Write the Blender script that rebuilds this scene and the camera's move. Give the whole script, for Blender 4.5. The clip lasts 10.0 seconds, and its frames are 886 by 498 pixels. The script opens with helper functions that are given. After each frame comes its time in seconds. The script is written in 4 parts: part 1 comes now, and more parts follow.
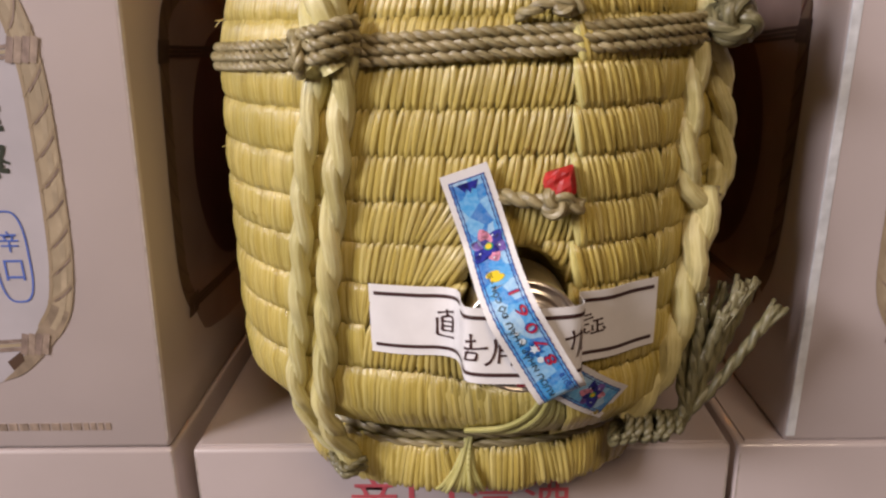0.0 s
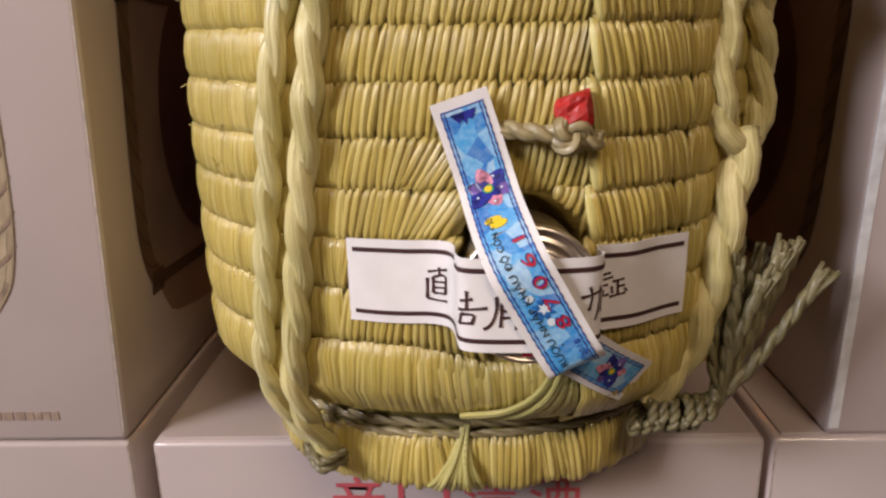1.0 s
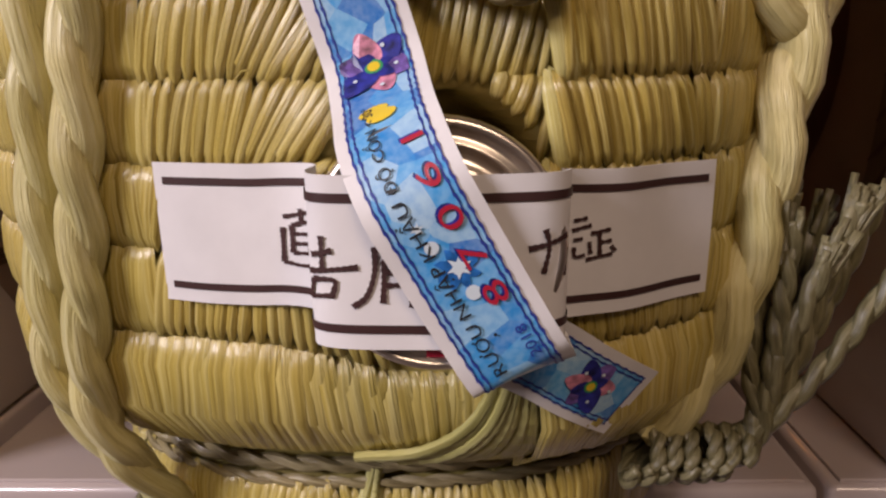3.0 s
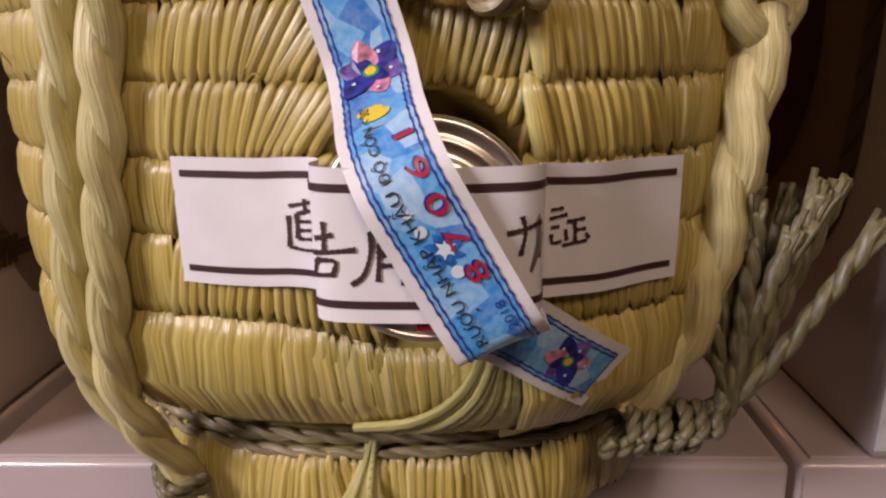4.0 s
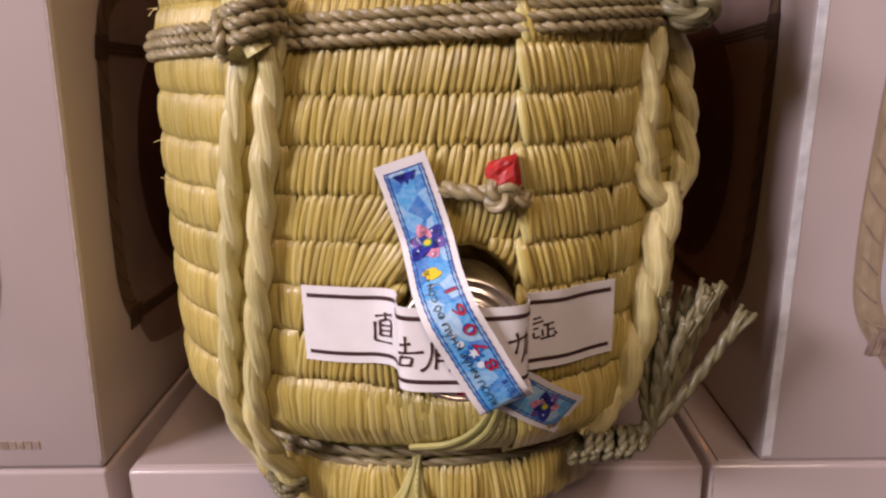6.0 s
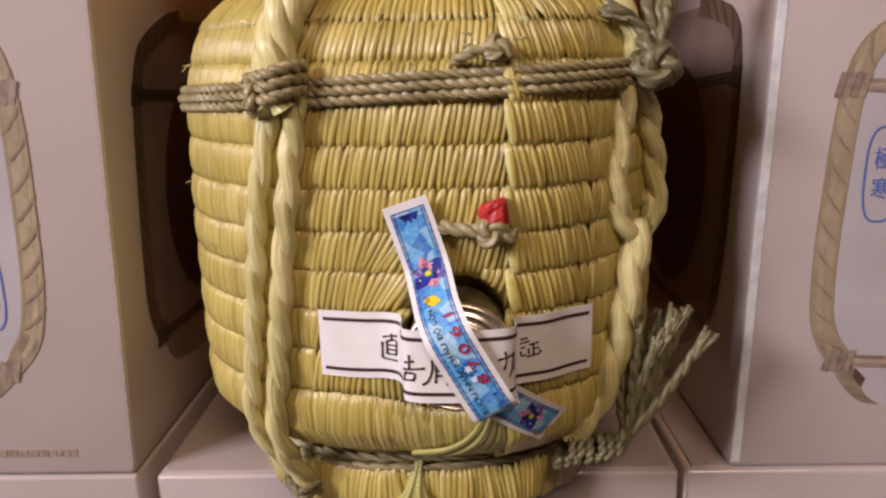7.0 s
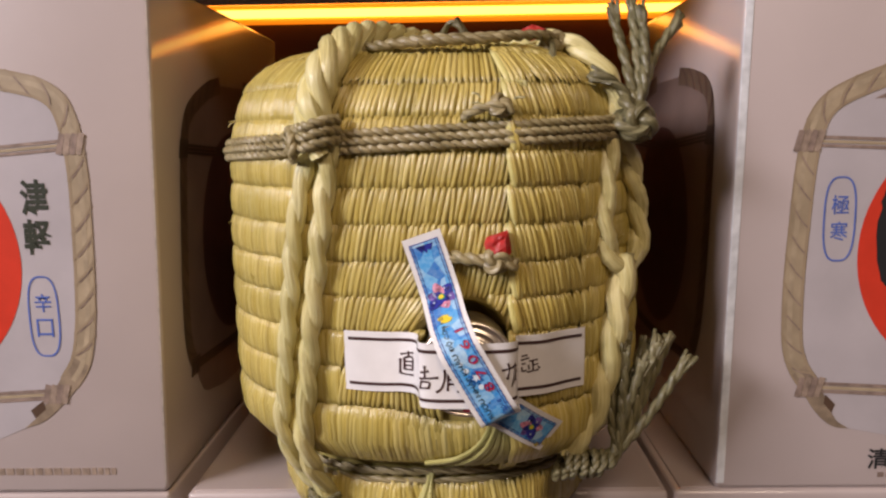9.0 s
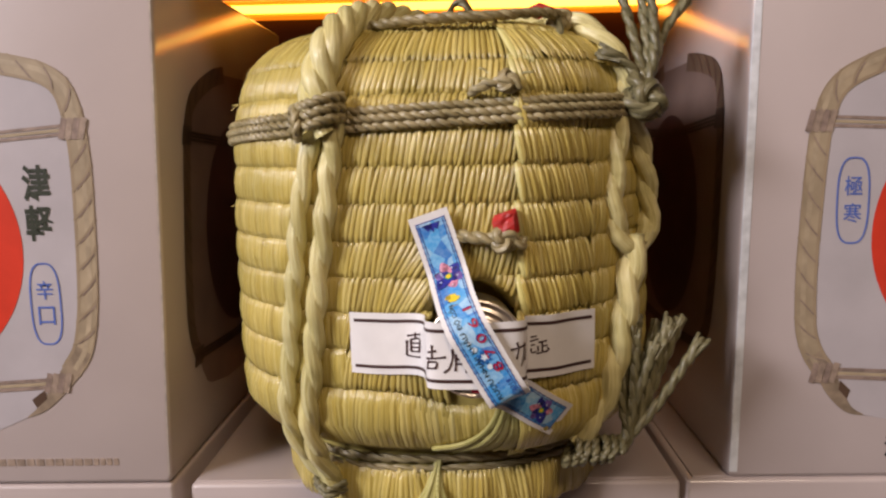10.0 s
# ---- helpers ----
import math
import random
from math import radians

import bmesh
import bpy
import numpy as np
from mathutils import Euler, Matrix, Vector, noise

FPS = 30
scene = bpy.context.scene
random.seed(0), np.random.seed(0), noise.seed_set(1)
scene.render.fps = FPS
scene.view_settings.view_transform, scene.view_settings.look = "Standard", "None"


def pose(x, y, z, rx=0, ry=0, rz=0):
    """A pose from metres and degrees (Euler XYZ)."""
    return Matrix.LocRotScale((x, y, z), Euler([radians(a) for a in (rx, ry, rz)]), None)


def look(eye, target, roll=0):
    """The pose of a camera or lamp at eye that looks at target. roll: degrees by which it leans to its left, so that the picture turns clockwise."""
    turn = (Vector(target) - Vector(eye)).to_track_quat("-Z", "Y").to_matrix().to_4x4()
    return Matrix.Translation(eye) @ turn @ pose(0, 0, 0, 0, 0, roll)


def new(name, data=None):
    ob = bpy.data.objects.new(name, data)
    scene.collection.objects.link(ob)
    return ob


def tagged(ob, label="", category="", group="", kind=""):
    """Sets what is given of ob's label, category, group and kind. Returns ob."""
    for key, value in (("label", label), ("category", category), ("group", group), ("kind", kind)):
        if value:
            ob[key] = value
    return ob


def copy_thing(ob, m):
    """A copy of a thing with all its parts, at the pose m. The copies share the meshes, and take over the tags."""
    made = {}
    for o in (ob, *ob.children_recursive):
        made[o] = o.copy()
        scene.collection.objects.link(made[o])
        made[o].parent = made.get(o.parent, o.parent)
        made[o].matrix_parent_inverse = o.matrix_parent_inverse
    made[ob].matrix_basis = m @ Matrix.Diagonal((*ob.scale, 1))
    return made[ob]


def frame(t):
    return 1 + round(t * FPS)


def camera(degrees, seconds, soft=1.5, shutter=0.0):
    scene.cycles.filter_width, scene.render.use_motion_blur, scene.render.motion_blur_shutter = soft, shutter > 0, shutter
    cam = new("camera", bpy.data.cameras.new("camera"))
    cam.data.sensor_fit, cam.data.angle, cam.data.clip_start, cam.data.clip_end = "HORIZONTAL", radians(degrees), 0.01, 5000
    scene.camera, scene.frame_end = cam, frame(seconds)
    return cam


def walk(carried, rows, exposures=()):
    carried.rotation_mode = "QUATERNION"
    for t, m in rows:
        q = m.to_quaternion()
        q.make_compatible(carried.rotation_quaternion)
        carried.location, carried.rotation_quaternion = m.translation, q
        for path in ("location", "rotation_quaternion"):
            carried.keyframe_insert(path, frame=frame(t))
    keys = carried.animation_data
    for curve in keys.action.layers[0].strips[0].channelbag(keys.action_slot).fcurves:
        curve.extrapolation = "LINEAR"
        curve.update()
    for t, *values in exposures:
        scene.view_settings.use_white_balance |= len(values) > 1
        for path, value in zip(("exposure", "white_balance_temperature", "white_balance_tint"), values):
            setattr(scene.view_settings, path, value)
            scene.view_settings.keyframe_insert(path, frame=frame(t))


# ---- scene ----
cam = camera(61.6, 10.0, soft=2.3)
PATH = [  # seconds, eye, yaw, pitch, roll
    (0.0, 0.07561, -0.00741, 1.40567, 1.315, -17.557, -1.202),
    (0.5, 0.07530, -0.00141, 1.38882, 1.573, -17.125, -1.022),
    (1.0, 0.07753, 0.02702, 1.37327, 1.415, -16.473, -1.118),
    (1.5, 0.08207, 0.06484, 1.35352, 0.982, -15.785, -1.119),
    (2.0, 0.08718, 0.09369, 1.34009, 0.796, -15.316, -1.037),
    (2.5, 0.09497, 0.11082, 1.33081, 1.256, -14.731, -0.999),
    (4.0, 0.10301, 0.09603, 1.33244, 1.716, -14.978, -0.705),
    (4.5, 0.09879, 0.07747, 1.35407, 1.608, -16.845, -1.006),
    (5.0, 0.09467, 0.05563, 1.37050, 1.262, -17.043, -0.937),
    (5.5, 0.09418, 0.03206, 1.37972, 1.013, -16.033, -0.978),
    (7.0, 0.09614, -0.02567, 1.40385, 1.043, -14.033, -1.098),
    (7.5, 0.09488, -0.03493, 1.40710, 0.535, -12.796, -0.946),
    (8.0, 0.09296, -0.05279, 1.40779, 0.408, -11.355, -0.565),
    (8.5, 0.09440, -0.06748, 1.40467, 1.126, -9.743, -0.783),
    (9.0, 0.09289, -0.07174, 1.39608, 1.132, -8.581, -0.808),
    (9.5, 0.09316, -0.06998, 1.38682, 0.885, -7.966, -0.647),
    (10.0, 0.09143, -0.06807, 1.38233, 1.451, -7.803, -1.115),
]
walk(cam, [(t, pose(x, y, z, 90 + pitch, 0, yaw) @ pose(0, 0, 0, 0, 0, roll)) for t, x, y, z, yaw, pitch, roll in PATH],
     [(0.0, 0.0, 6500, 8), (1.5, 0.0, 6500, 8), (2.5, -0.24, 6500, 12), (4.0, -0.20, 6500, 19), (5.0, -0.12, 6500, 20), (5.5, 0.0, 6500, 22), (7.0, 0.0, 6500, 14), (8.5, 0.0, 6500, 11), (10.0, 0.0, 6500, 8)])

# ---- light ----
world = bpy.data.worlds.new("world")
scene.world = world
world.use_nodes = True
wn = world.node_tree
sky = wn.nodes.new("ShaderNodeTexSky")
sky.sky_type, sky.sun_disc = "NISHITA", False
sky.sun_elevation, sky.sun_rotation = radians(35), radians(120)
wn.nodes["Background"].inputs["Strength"].default_value = 0.1
wn.links.new(sky.outputs[0], wn.nodes["Background"].inputs["Color"])


def area(name, at, target, size, size_y, power, colour):
    lamp = bpy.data.lights.new(name, "AREA")
    lamp.shape, lamp.size, lamp.size_y, lamp.energy, lamp.color = "RECTANGLE", size, size_y, power, colour
    ob = new(name, lamp)
    ob.matrix_world = look(at, target)
    return ob


area("shop_window_light", (-2.0, -1.08, 2.46), (0.1, 0.3, 1.35), 1.0, 0.6, 95, (1.0, 0.93, 0.99))
area("shop_ceiling_lamp", (0.48, -1.2, 2.74), (0.45, -0.9, 0), 0.8, 0.5, 21, (1.0, 0.76, 0.56))
area("shelf_strip_lamp", (0.08, 0.597, 1.4985), (0.08, 0.55, 1.2), 1.3, 0.006, 0.07, (1.0, 0.36, 0.04))

# ---- materials ----


def material(name):
    m = bpy.data.materials.new(name)
    m.use_nodes = True
    nt = m.node_tree
    return m, nt, nt.nodes["Principled BSDF"]


def node(nt, kind, **inputs):
    n = nt.nodes.new(kind)
    for key, value in inputs.items():
        n.inputs[key.replace("_", " ")].default_value = value
    return n


def ramp(nt, source, stops):
    r = nt.nodes.new("ShaderNodeValToRGB")
    while len(r.color_ramp.elements) < len(stops):
        r.color_ramp.elements.new(0.5)
    for e, (p, c) in zip(r.color_ramp.elements, stops):
        e.position, e.color = p, (*c, 1)
    nt.links.new(source, r.inputs[0])
    return r.outputs[0]


def mixed(nt, factor, a, b, blend="MIX"):
    m = nt.nodes.new("ShaderNodeMix")
    m.data_type, m.blend_type = "RGBA", blend
    for socket, value in ((m.inputs[0], factor), (m.inputs[6], a), (m.inputs[7], b)):
        if isinstance(value, (int, float)):
            socket.default_value = value
        elif isinstance(value, tuple):
            socket.default_value = (*value, 1)
        else:
            nt.links.new(value, socket)
    return m.outputs[2]


def fibre(name, dark, mid, light, rough=0.5, across=9.0, along=0.7, relief=0.5, sheen=0.45, depth=0.0006, gloss=0.0):
    """Straw or cord: fibres run along V of the map; every blade has its own tone."""
    m, nt, p = material(name)
    uv = nt.nodes.new("ShaderNodeUVMap")
    mp = nt.nodes.new("ShaderNodeMapping")
    mp.inputs["Scale"].default_value = (across, along, 1)
    nt.links.new(uv.outputs[0], mp.inputs[0])
    geo, info = nt.nodes.new("ShaderNodeNewGeometry"), nt.nodes.new("ShaderNodeObjectInfo")
    add = nt.nodes.new("ShaderNodeMath")
    nt.links.new(geo.outputs["Random Per Island"], add.inputs[0])
    nt.links.new(info.outputs["Random"], add.inputs[1])
    fr = nt.nodes.new("ShaderNodeMath")
    fr.operation = "FRACT"
    nt.links.new(add.outputs[0], fr.inputs[0])
    n1 = node(nt, "ShaderNodeTexNoise", Scale=1.0, Detail=4.0, Roughness=0.65)
    n1.noise_dimensions = "4D"
    nt.links.new(mp.outputs[0], n1.inputs["Vector"])
    w = nt.nodes.new("ShaderNodeMath")
    w.operation = "MULTIPLY"
    w.inputs[1].default_value = 37.0
    nt.links.new(fr.outputs[0], w.inputs[0])
    nt.links.new(w.outputs[0], n1.inputs["W"])
    tone = ramp(nt, fr.outputs[0], [(0.0, dark), (0.22, mid), (0.6, mid), (1.0, light)])
    grain = ramp(nt, n1.outputs[0], [(0.34, dark), (0.47, mid), (0.62, light)])
    c = mixed(nt, 0.66, tone, grain)
    co = nt.nodes.new("ShaderNodeTexCoord")
    n2 = node(nt, "ShaderNodeTexNoise", Scale=38.0, Detail=3.0)
    nt.links.new(co.outputs["Object"], n2.inputs["Vector"])
    blot = ramp(nt, n2.outputs[0], [(0.35, (0.72, 0.74, 0.68)), (0.6, (1.0, 1.0, 1.0))])
    c = mixed(nt, 0.7, c, blot, "MULTIPLY")
    nt.links.new(c, p.inputs["Base Color"])
    p.inputs["Roughness"].default_value = rough
    p.inputs["Specular IOR Level"].default_value = sheen
    p.inputs["Coat Weight"].default_value, p.inputs["Coat Roughness"].default_value = gloss, 0.22
    b = node(nt, "ShaderNodeBump", Strength=relief, Distance=depth)
    nt.links.new(n1.outputs[0], b.inputs["Height"])
    nt.links.new(b.outputs[0], p.inputs["Normal"])
    return m


def plain(name, colour, rough=0.5, metal=0.0, vary=0.06, scale=60.0, relief=0.0, coat=0.0, distance=0.0004, polish=0.14):
    """An even surface with slight blotches and fine relief."""
    m, nt, p = material(name)
    co = nt.nodes.new("ShaderNodeTexCoord")
    n = node(nt, "ShaderNodeTexNoise", Scale=scale, Detail=5.0)
    nt.links.new(co.outputs["Object"], n.inputs["Vector"])
    lo = tuple(max(0, c * (1 - vary * 2)) for c in colour)
    hi = tuple(min(1, c * (1 + vary)) for c in colour)
    nt.links.new(ramp(nt, n.outputs[0], [(0.3, lo), (0.7, hi)]), p.inputs["Base Color"])
    p.inputs["Roughness"].default_value, p.inputs["Metallic"].default_value = rough, metal
    p.inputs["Coat Weight"].default_value = coat
    p.inputs["Coat Roughness"].default_value = polish
    if relief:
        b = node(nt, "ShaderNodeBump", Strength=relief, Distance=distance)
        nt.links.new(n.outputs[0], b.inputs["Height"])
        nt.links.new(b.outputs[0], p.inputs["Normal"])
    return m


STRAW = fibre("woven_straw", (0.27, 0.185, 0.04), (0.57, 0.43, 0.098), (0.75, 0.63, 0.25), 0.27, 7, 0.3, 0.7, 0.6, 0.0010, 0.25)
EDGE = fibre("pale_folded_straw", (0.46, 0.38, 0.10), (0.70, 0.61, 0.20), (0.86, 0.80, 0.42), 0.30, 14, 0.35, 0.7, 0.6, 0.0008, 0.25)
UNDER = fibre("straw_backing", (0.20, 0.15, 0.04), (0.36, 0.28, 0.075), (0.48, 0.39, 0.12), 0.7, 60, 60)
ROPE = fibre("pale_straw_rope", (0.47, 0.385, 0.145), (0.74, 0.645, 0.285), (0.87, 0.79, 0.44), 0.36, 16, 0.5, 1.0, 0.5, 0.0013, 0.2)
CORD = fibre("olive_hemp_cord", (0.14, 0.105, 0.042), (0.30, 0.235, 0.11), (0.50, 0.42, 0.24), 0.36, 8, 1.0, 0.8, 0.5, 0.0008, 0.2)
FRAY = fibre("frayed_green_cord", (0.06, 0.052, 0.022), (0.15, 0.128, 0.06), (0.28, 0.25, 0.135), 0.4, 8, 1.0, 0.8, 0.5, 0.0008, 0.15)
GREENSTRAW = fibre("fresh_straw_bundle", (0.30, 0.26, 0.07), (0.56, 0.51, 0.18), (0.74, 0.69, 0.33), 0.35, 6, 0.6)
REDPAPER = plain("red_paper", (0.46, 0.022, 0.02), 0.45, vary=0.2, scale=300, relief=0.5)
PAPER = plain("white_label_paper", (0.82, 0.79, 0.78), 0.45, vary=0.03, scale=90, relief=0.15)
BROWNINK = plain("dark_brown_ink", (0.055, 0.022, 0.02), 0.5)
BLACKINK = plain("black_ink", (0.02, 0.02, 0.022), 0.5)
BLUEINK = plain("navy_ink", (0.03, 0.05, 0.33), 0.4)
REDINK = plain("red_ink", (0.50, 0.02, 0.05), 0.4)
YELLOWINK = plain("yellow_ink", (0.85, 0.62, 0.03), 0.4)
GREENINK = plain("green_ink", (0.05, 0.35, 0.12), 0.4)
PINKINK = plain("pink_ink", (0.72, 0.28, 0.40), 0.35, vary=0.35, scale=500)
VIOLETINK = plain("violet_ink", (0.20, 0.12, 0.42), 0.35, vary=0.4, scale=500)
DEEPBLUE = plain("deep_blue_ink", (0.03, 0.035, 0.30), 0.35, vary=0.4, scale=500)
MIDBLUE = plain("bright_blue_ink", (0.03, 0.20, 0.62), 0.35, vary=0.3, scale=400)
WHITEINK = plain("white_ink", (0.72, 0.82, 0.88), 0.35)
CARD = plain("glossy_white_carton", (0.50, 0.42, 0.402), 0.38, vary=0.03, scale=14, relief=0.05, coat=1.0, distance=0.002, polish=0.09)
# bluish white, so the rubbed edge carries its highlight in the colour
EDGEGLEAM = plain("rubbed_pale_edge", (0.78, 0.79, 0.82), 0.3, vary=0.12, scale=120, coat=0.8)
CARDEDGE = plain("worn_carton_edge", (0.45, 0.38, 0.33), 0.6, vary=0.15, scale=200)
PRINTWHITE = plain("printed_cask_white", (0.48, 0.435, 0.45), 0.30, vary=0.05, scale=30, coat=0.5)
PRINTROPE = plain("printed_rope_tan", (0.405, 0.318, 0.212), 0.35, vary=0.14, scale=50, coat=0.5)
PRINTDARK = plain("printed_rope_crease", (0.345, 0.262, 0.172), 0.35, coat=0.5)
PRINTPALE = plain("printed_rope_light", (0.435, 0.345, 0.235), 0.35, vary=0.14, scale=90, coat=0.5)
PRINTTAIL = plain("printed_rope_tail", (0.31, 0.235, 0.165), 0.35, vary=0.2, scale=120, coat=0.5)
PRINTKNOT = plain("printed_knot_brown", (0.36, 0.27, 0.21), 0.35, vary=0.2, scale=200, coat=0.5)
PRINTSHADE = plain("printed_dark_brown", (0.10, 0.06, 0.04), 0.35, coat=0.5)
# darker versions of the picture's colours, for the side panels
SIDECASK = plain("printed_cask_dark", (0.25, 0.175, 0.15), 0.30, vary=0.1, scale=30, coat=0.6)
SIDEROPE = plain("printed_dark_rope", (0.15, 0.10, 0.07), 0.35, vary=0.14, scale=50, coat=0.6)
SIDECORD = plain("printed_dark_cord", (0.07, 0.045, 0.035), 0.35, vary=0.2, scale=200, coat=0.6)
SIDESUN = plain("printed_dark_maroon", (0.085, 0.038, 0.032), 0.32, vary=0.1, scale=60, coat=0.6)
PRINTCORD = plain("printed_cord_grey", (0.30, 0.22, 0.18), 0.35, vary=0.2, scale=200, coat=0.5)
PRINTRED = plain("printed_sun_red", (0.66, 0.05, 0.025), 0.32, coat=0.5)
PRINTBLUE = plain("printed_blue", (0.10, 0.16, 0.48), 0.35, coat=0.5)
PRINTGREEN = plain("printed_dark_green", (0.045, 0.05, 0.035), 0.35, coat=0.5)
BOXRED = plain("printed_carton_red", (0.62, 0.11, 0.13), 0.35, coat=0.4)
WOOD = plain("dark_red_brown_board", (0.062, 0.020, 0.009), 0.32, vary=0.25, scale=9, relief=0.1)
BARREL = plain("dark_barrel_wood", (0.05, 0.03, 0.015), 0.6, vary=0.3, scale=60)
STEEL = plain("brushed_steel_cap", (0.82, 0.74, 0.65), 0.32, 1.0, vary=0.08, scale=200)
CAPFACE = plain("tinted_cap_face", (0.36, 0.22, 0.17), 0.3, 0.7, vary=0.15, scale=120)
WALL = plain("painted_wall", (0.11, 0.08, 0.062), 0.8, vary=0.05, scale=3, relief=0.1)
FLOORTILE = plain("floor_tile", (0.10, 0.075, 0.058), 0.35, vary=0.1, scale=4)

STAMPBLUE, nt, pb = material("printed_stamp_blue")
co = nt.nodes.new("ShaderNodeTexCoord")
vor = node(nt, "ShaderNodeTexVoronoi", Scale=170.0)
nt.links.new(co.outputs["Object"], vor.inputs["Vector"])
sep = nt.nodes.new("ShaderNodeSeparateColor")
nt.links.new(vor.outputs["Color"], sep.inputs[0])
nz = node(nt, "ShaderNodeTexNoise", Scale=700.0, Detail=4.0)
nt.links.new(co.outputs["Object"], nz.inputs["Vector"])
facets = ramp(nt, sep.outputs[0], [(0.0, (0.02, 0.15, 0.56)), (0.35, (0.03, 0.36, 0.82)), (0.65, (0.16, 0.50, 0.86)), (1.0, (0.50, 0.72, 0.90))])
nt.links.new(mixed(nt, 0.3, facets, ramp(nt, nz.outputs[0], [(0.35, (0.05, 0.25, 0.6)), (0.65, (0.5, 0.68, 0.82))])), pb.inputs["Base Color"])
pb.inputs["Roughness"].default_value = 0.3

LED, nt, pl = material("lit_led_strip")
pl.inputs["Base Color"].default_value = (1, 0.7, 0.3, 1)
pl.inputs["Emission Color"].default_value = (1.0, 0.47, 0.07, 1)
pl.inputs["Emission Strength"].default_value = 4.5
GLOW, nt, pl = material("amber_diffuser_edge")
pl.inputs["Base Color"].default_value = (1, 0.5, 0.1, 1)
pl.inputs["Emission Color"].default_value = (1.0, 0.22, 0.006, 1)
pl.inputs["Emission Strength"].default_value = 1.1

# ---- mesh helpers ----


def mesh_of(name, verts, faces, mat, uvs=None, smooth=True):
    me = bpy.data.meshes.new(name)
    me.from_pydata([tuple(v) for v in verts], [], faces)
    if uvs is not None:
        layer = me.uv_layers.new(name="UVMap")
        flat = np.empty(len(me.loops), dtype=np.int32)
        me.loops.foreach_get("vertex_index", flat)
        layer.data.foreach_set("uv", np.asarray(uvs, dtype=np.float32)[flat].ravel())
    if smooth:
        me.polygons.foreach_set("use_smooth", [True] * len(me.polygons))
    me.materials.append(mat)
    me.update()
    return me


def link(name, me, parent=None, label=""):
    ob = new(name, me)
    if parent is not None:
        ob.parent = parent
    return tagged(ob, label)


def part(name, bm, mat, parent, label="", smooth=False):
    me = bpy.data.meshes.new(name)
    bm.to_mesh(me)
    bm.free()
    me.materials.append(mat)
    if smooth:
        me.polygons.foreach_set("use_smooth", [True] * len(me.polygons))
    return link(name, me, parent, label)


def block(x0, x1, y0, y1, z0, z1, bevel=0.0, segments=2):
    bm = bmesh.new()
    bmesh.ops.create_cube(bm, size=1)
    for v in bm.verts:
        v.co = Vector(((x0 + x1) / 2 + v.co.x * (x1 - x0), (y0 + y1) / 2 + v.co.y * (y1 - y0), (z0 + z1) / 2 + v.co.z * (z1 - z0)))
    if bevel:
        bmesh.ops.bevel(bm, geom=bm.edges[:], offset=bevel, segments=segments, profile=0.5, affect="EDGES")
    return bm


def spline(points, step):
    """Points along a smooth curve through the given ones, about step apart."""
    p = [Vector(q) for q in points]
    p = [2 * p[0] - p[1], *p, 2 * p[-1] - p[-2]]
    out = []
    for a, b, c, d in zip(p, p[1:], p[2:], p[3:]):
        n = max(2, int((c - b).length / step))
        for i in range(n):
            t = i / n
            out.append(0.5 * (2 * b + (c - a) * t + (2 * a - 5 * b + 4 * c - d) * t * t + (3 * b - a - 3 * c + d) * t ** 3))
    return out + [p[-2]]


def frames(path):
    """Tangent and two cross directions along a path, carried without twist."""
    tangents = [(path[min(i + 1, len(path) - 1)] - path[max(i - 1, 0)]).normalized() for i in range(len(path))]
    side = tangents[0].orthogonal().normalized()
    out = []
    for t in tangents:
        side = (side - t * side.dot(t)).normalized()
        out.append((t, side, t.cross(side)))
    return out


def tube(verts, faces, uvs, path, radius, sides=8, u0=0.0, closed=False):
    """Adds a tube round the path; radius may vary along it."""
    base, length = len(verts), 0.0
    fs = frames(path)
    n = len(path)
    for i, (c, (t, a, b)) in enumerate(zip(path, fs)):
        if i:
            length += (c - path[i - 1]).length
        r = radius(i / (n - 1)) if callable(radius) else radius
        for k in range(sides + 1):
            w = 2 * math.pi * k / sides
            verts.append(c + (a * math.cos(w) + b * math.sin(w)) * r)
            uvs.append((u0 + k / sides, length * 100))
    for i in range(n - 1):
        for k in range(sides):
            q = base + i * (sides + 1) + k
            faces.append((q, q + 1, q + sides + 2, q + sides + 1))
    for i in (0, n - 1):
        q = base + i * (sides + 1)
        faces.append(tuple(range(q, q + sides)))


def rope(name, points, r, plies, pitch, mat, parent, label="", phase=0.0, wobble=0.04, seed=1, hand=1.0, sides=8):
    """A laid rope: plies of straw or fibre wound round one line."""
    rng = random.Random(seed)
    path = spline(points, max(0.0006, r * 0.3))
    fs = frames(path)
    verts, faces, uvs = [], [], []
    ply = {1: 1.0, 2: 0.70 if hand < 0 else 0.64, 3: 0.54, 4: 0.52}[plies]
    lengths = [0.0]
    for a, b in zip(path, path[1:]):
        lengths.append(lengths[-1] + (b - a).length)
    for k in range(plies):
        line = []
        bump = [rng.uniform(1 - wobble, 1 + wobble) for _ in range(int(lengths[-1] / pitch * 3) + 3)]
        for c, (t, a, b), s in zip(path, fs, lengths):
            w = phase + 2 * math.pi * (k / plies + hand * s / pitch)
            j = s / pitch * 3
            f = bump[int(j)] * (1 - j % 1) + bump[int(j) + 1] * (j % 1)
            line.append(c + (a * math.cos(w) + b * math.sin(w)) * r * (1 - ply) * f)
        tube(verts, faces, uvs, line, lambda u: r * ply * (1.06 - 0.1 * abs(math.sin(u * 40 + k))), sides, u0=k * 3.7 + seed)
    return link(name, mesh_of(name, verts, faces, mat, uvs), parent, label)


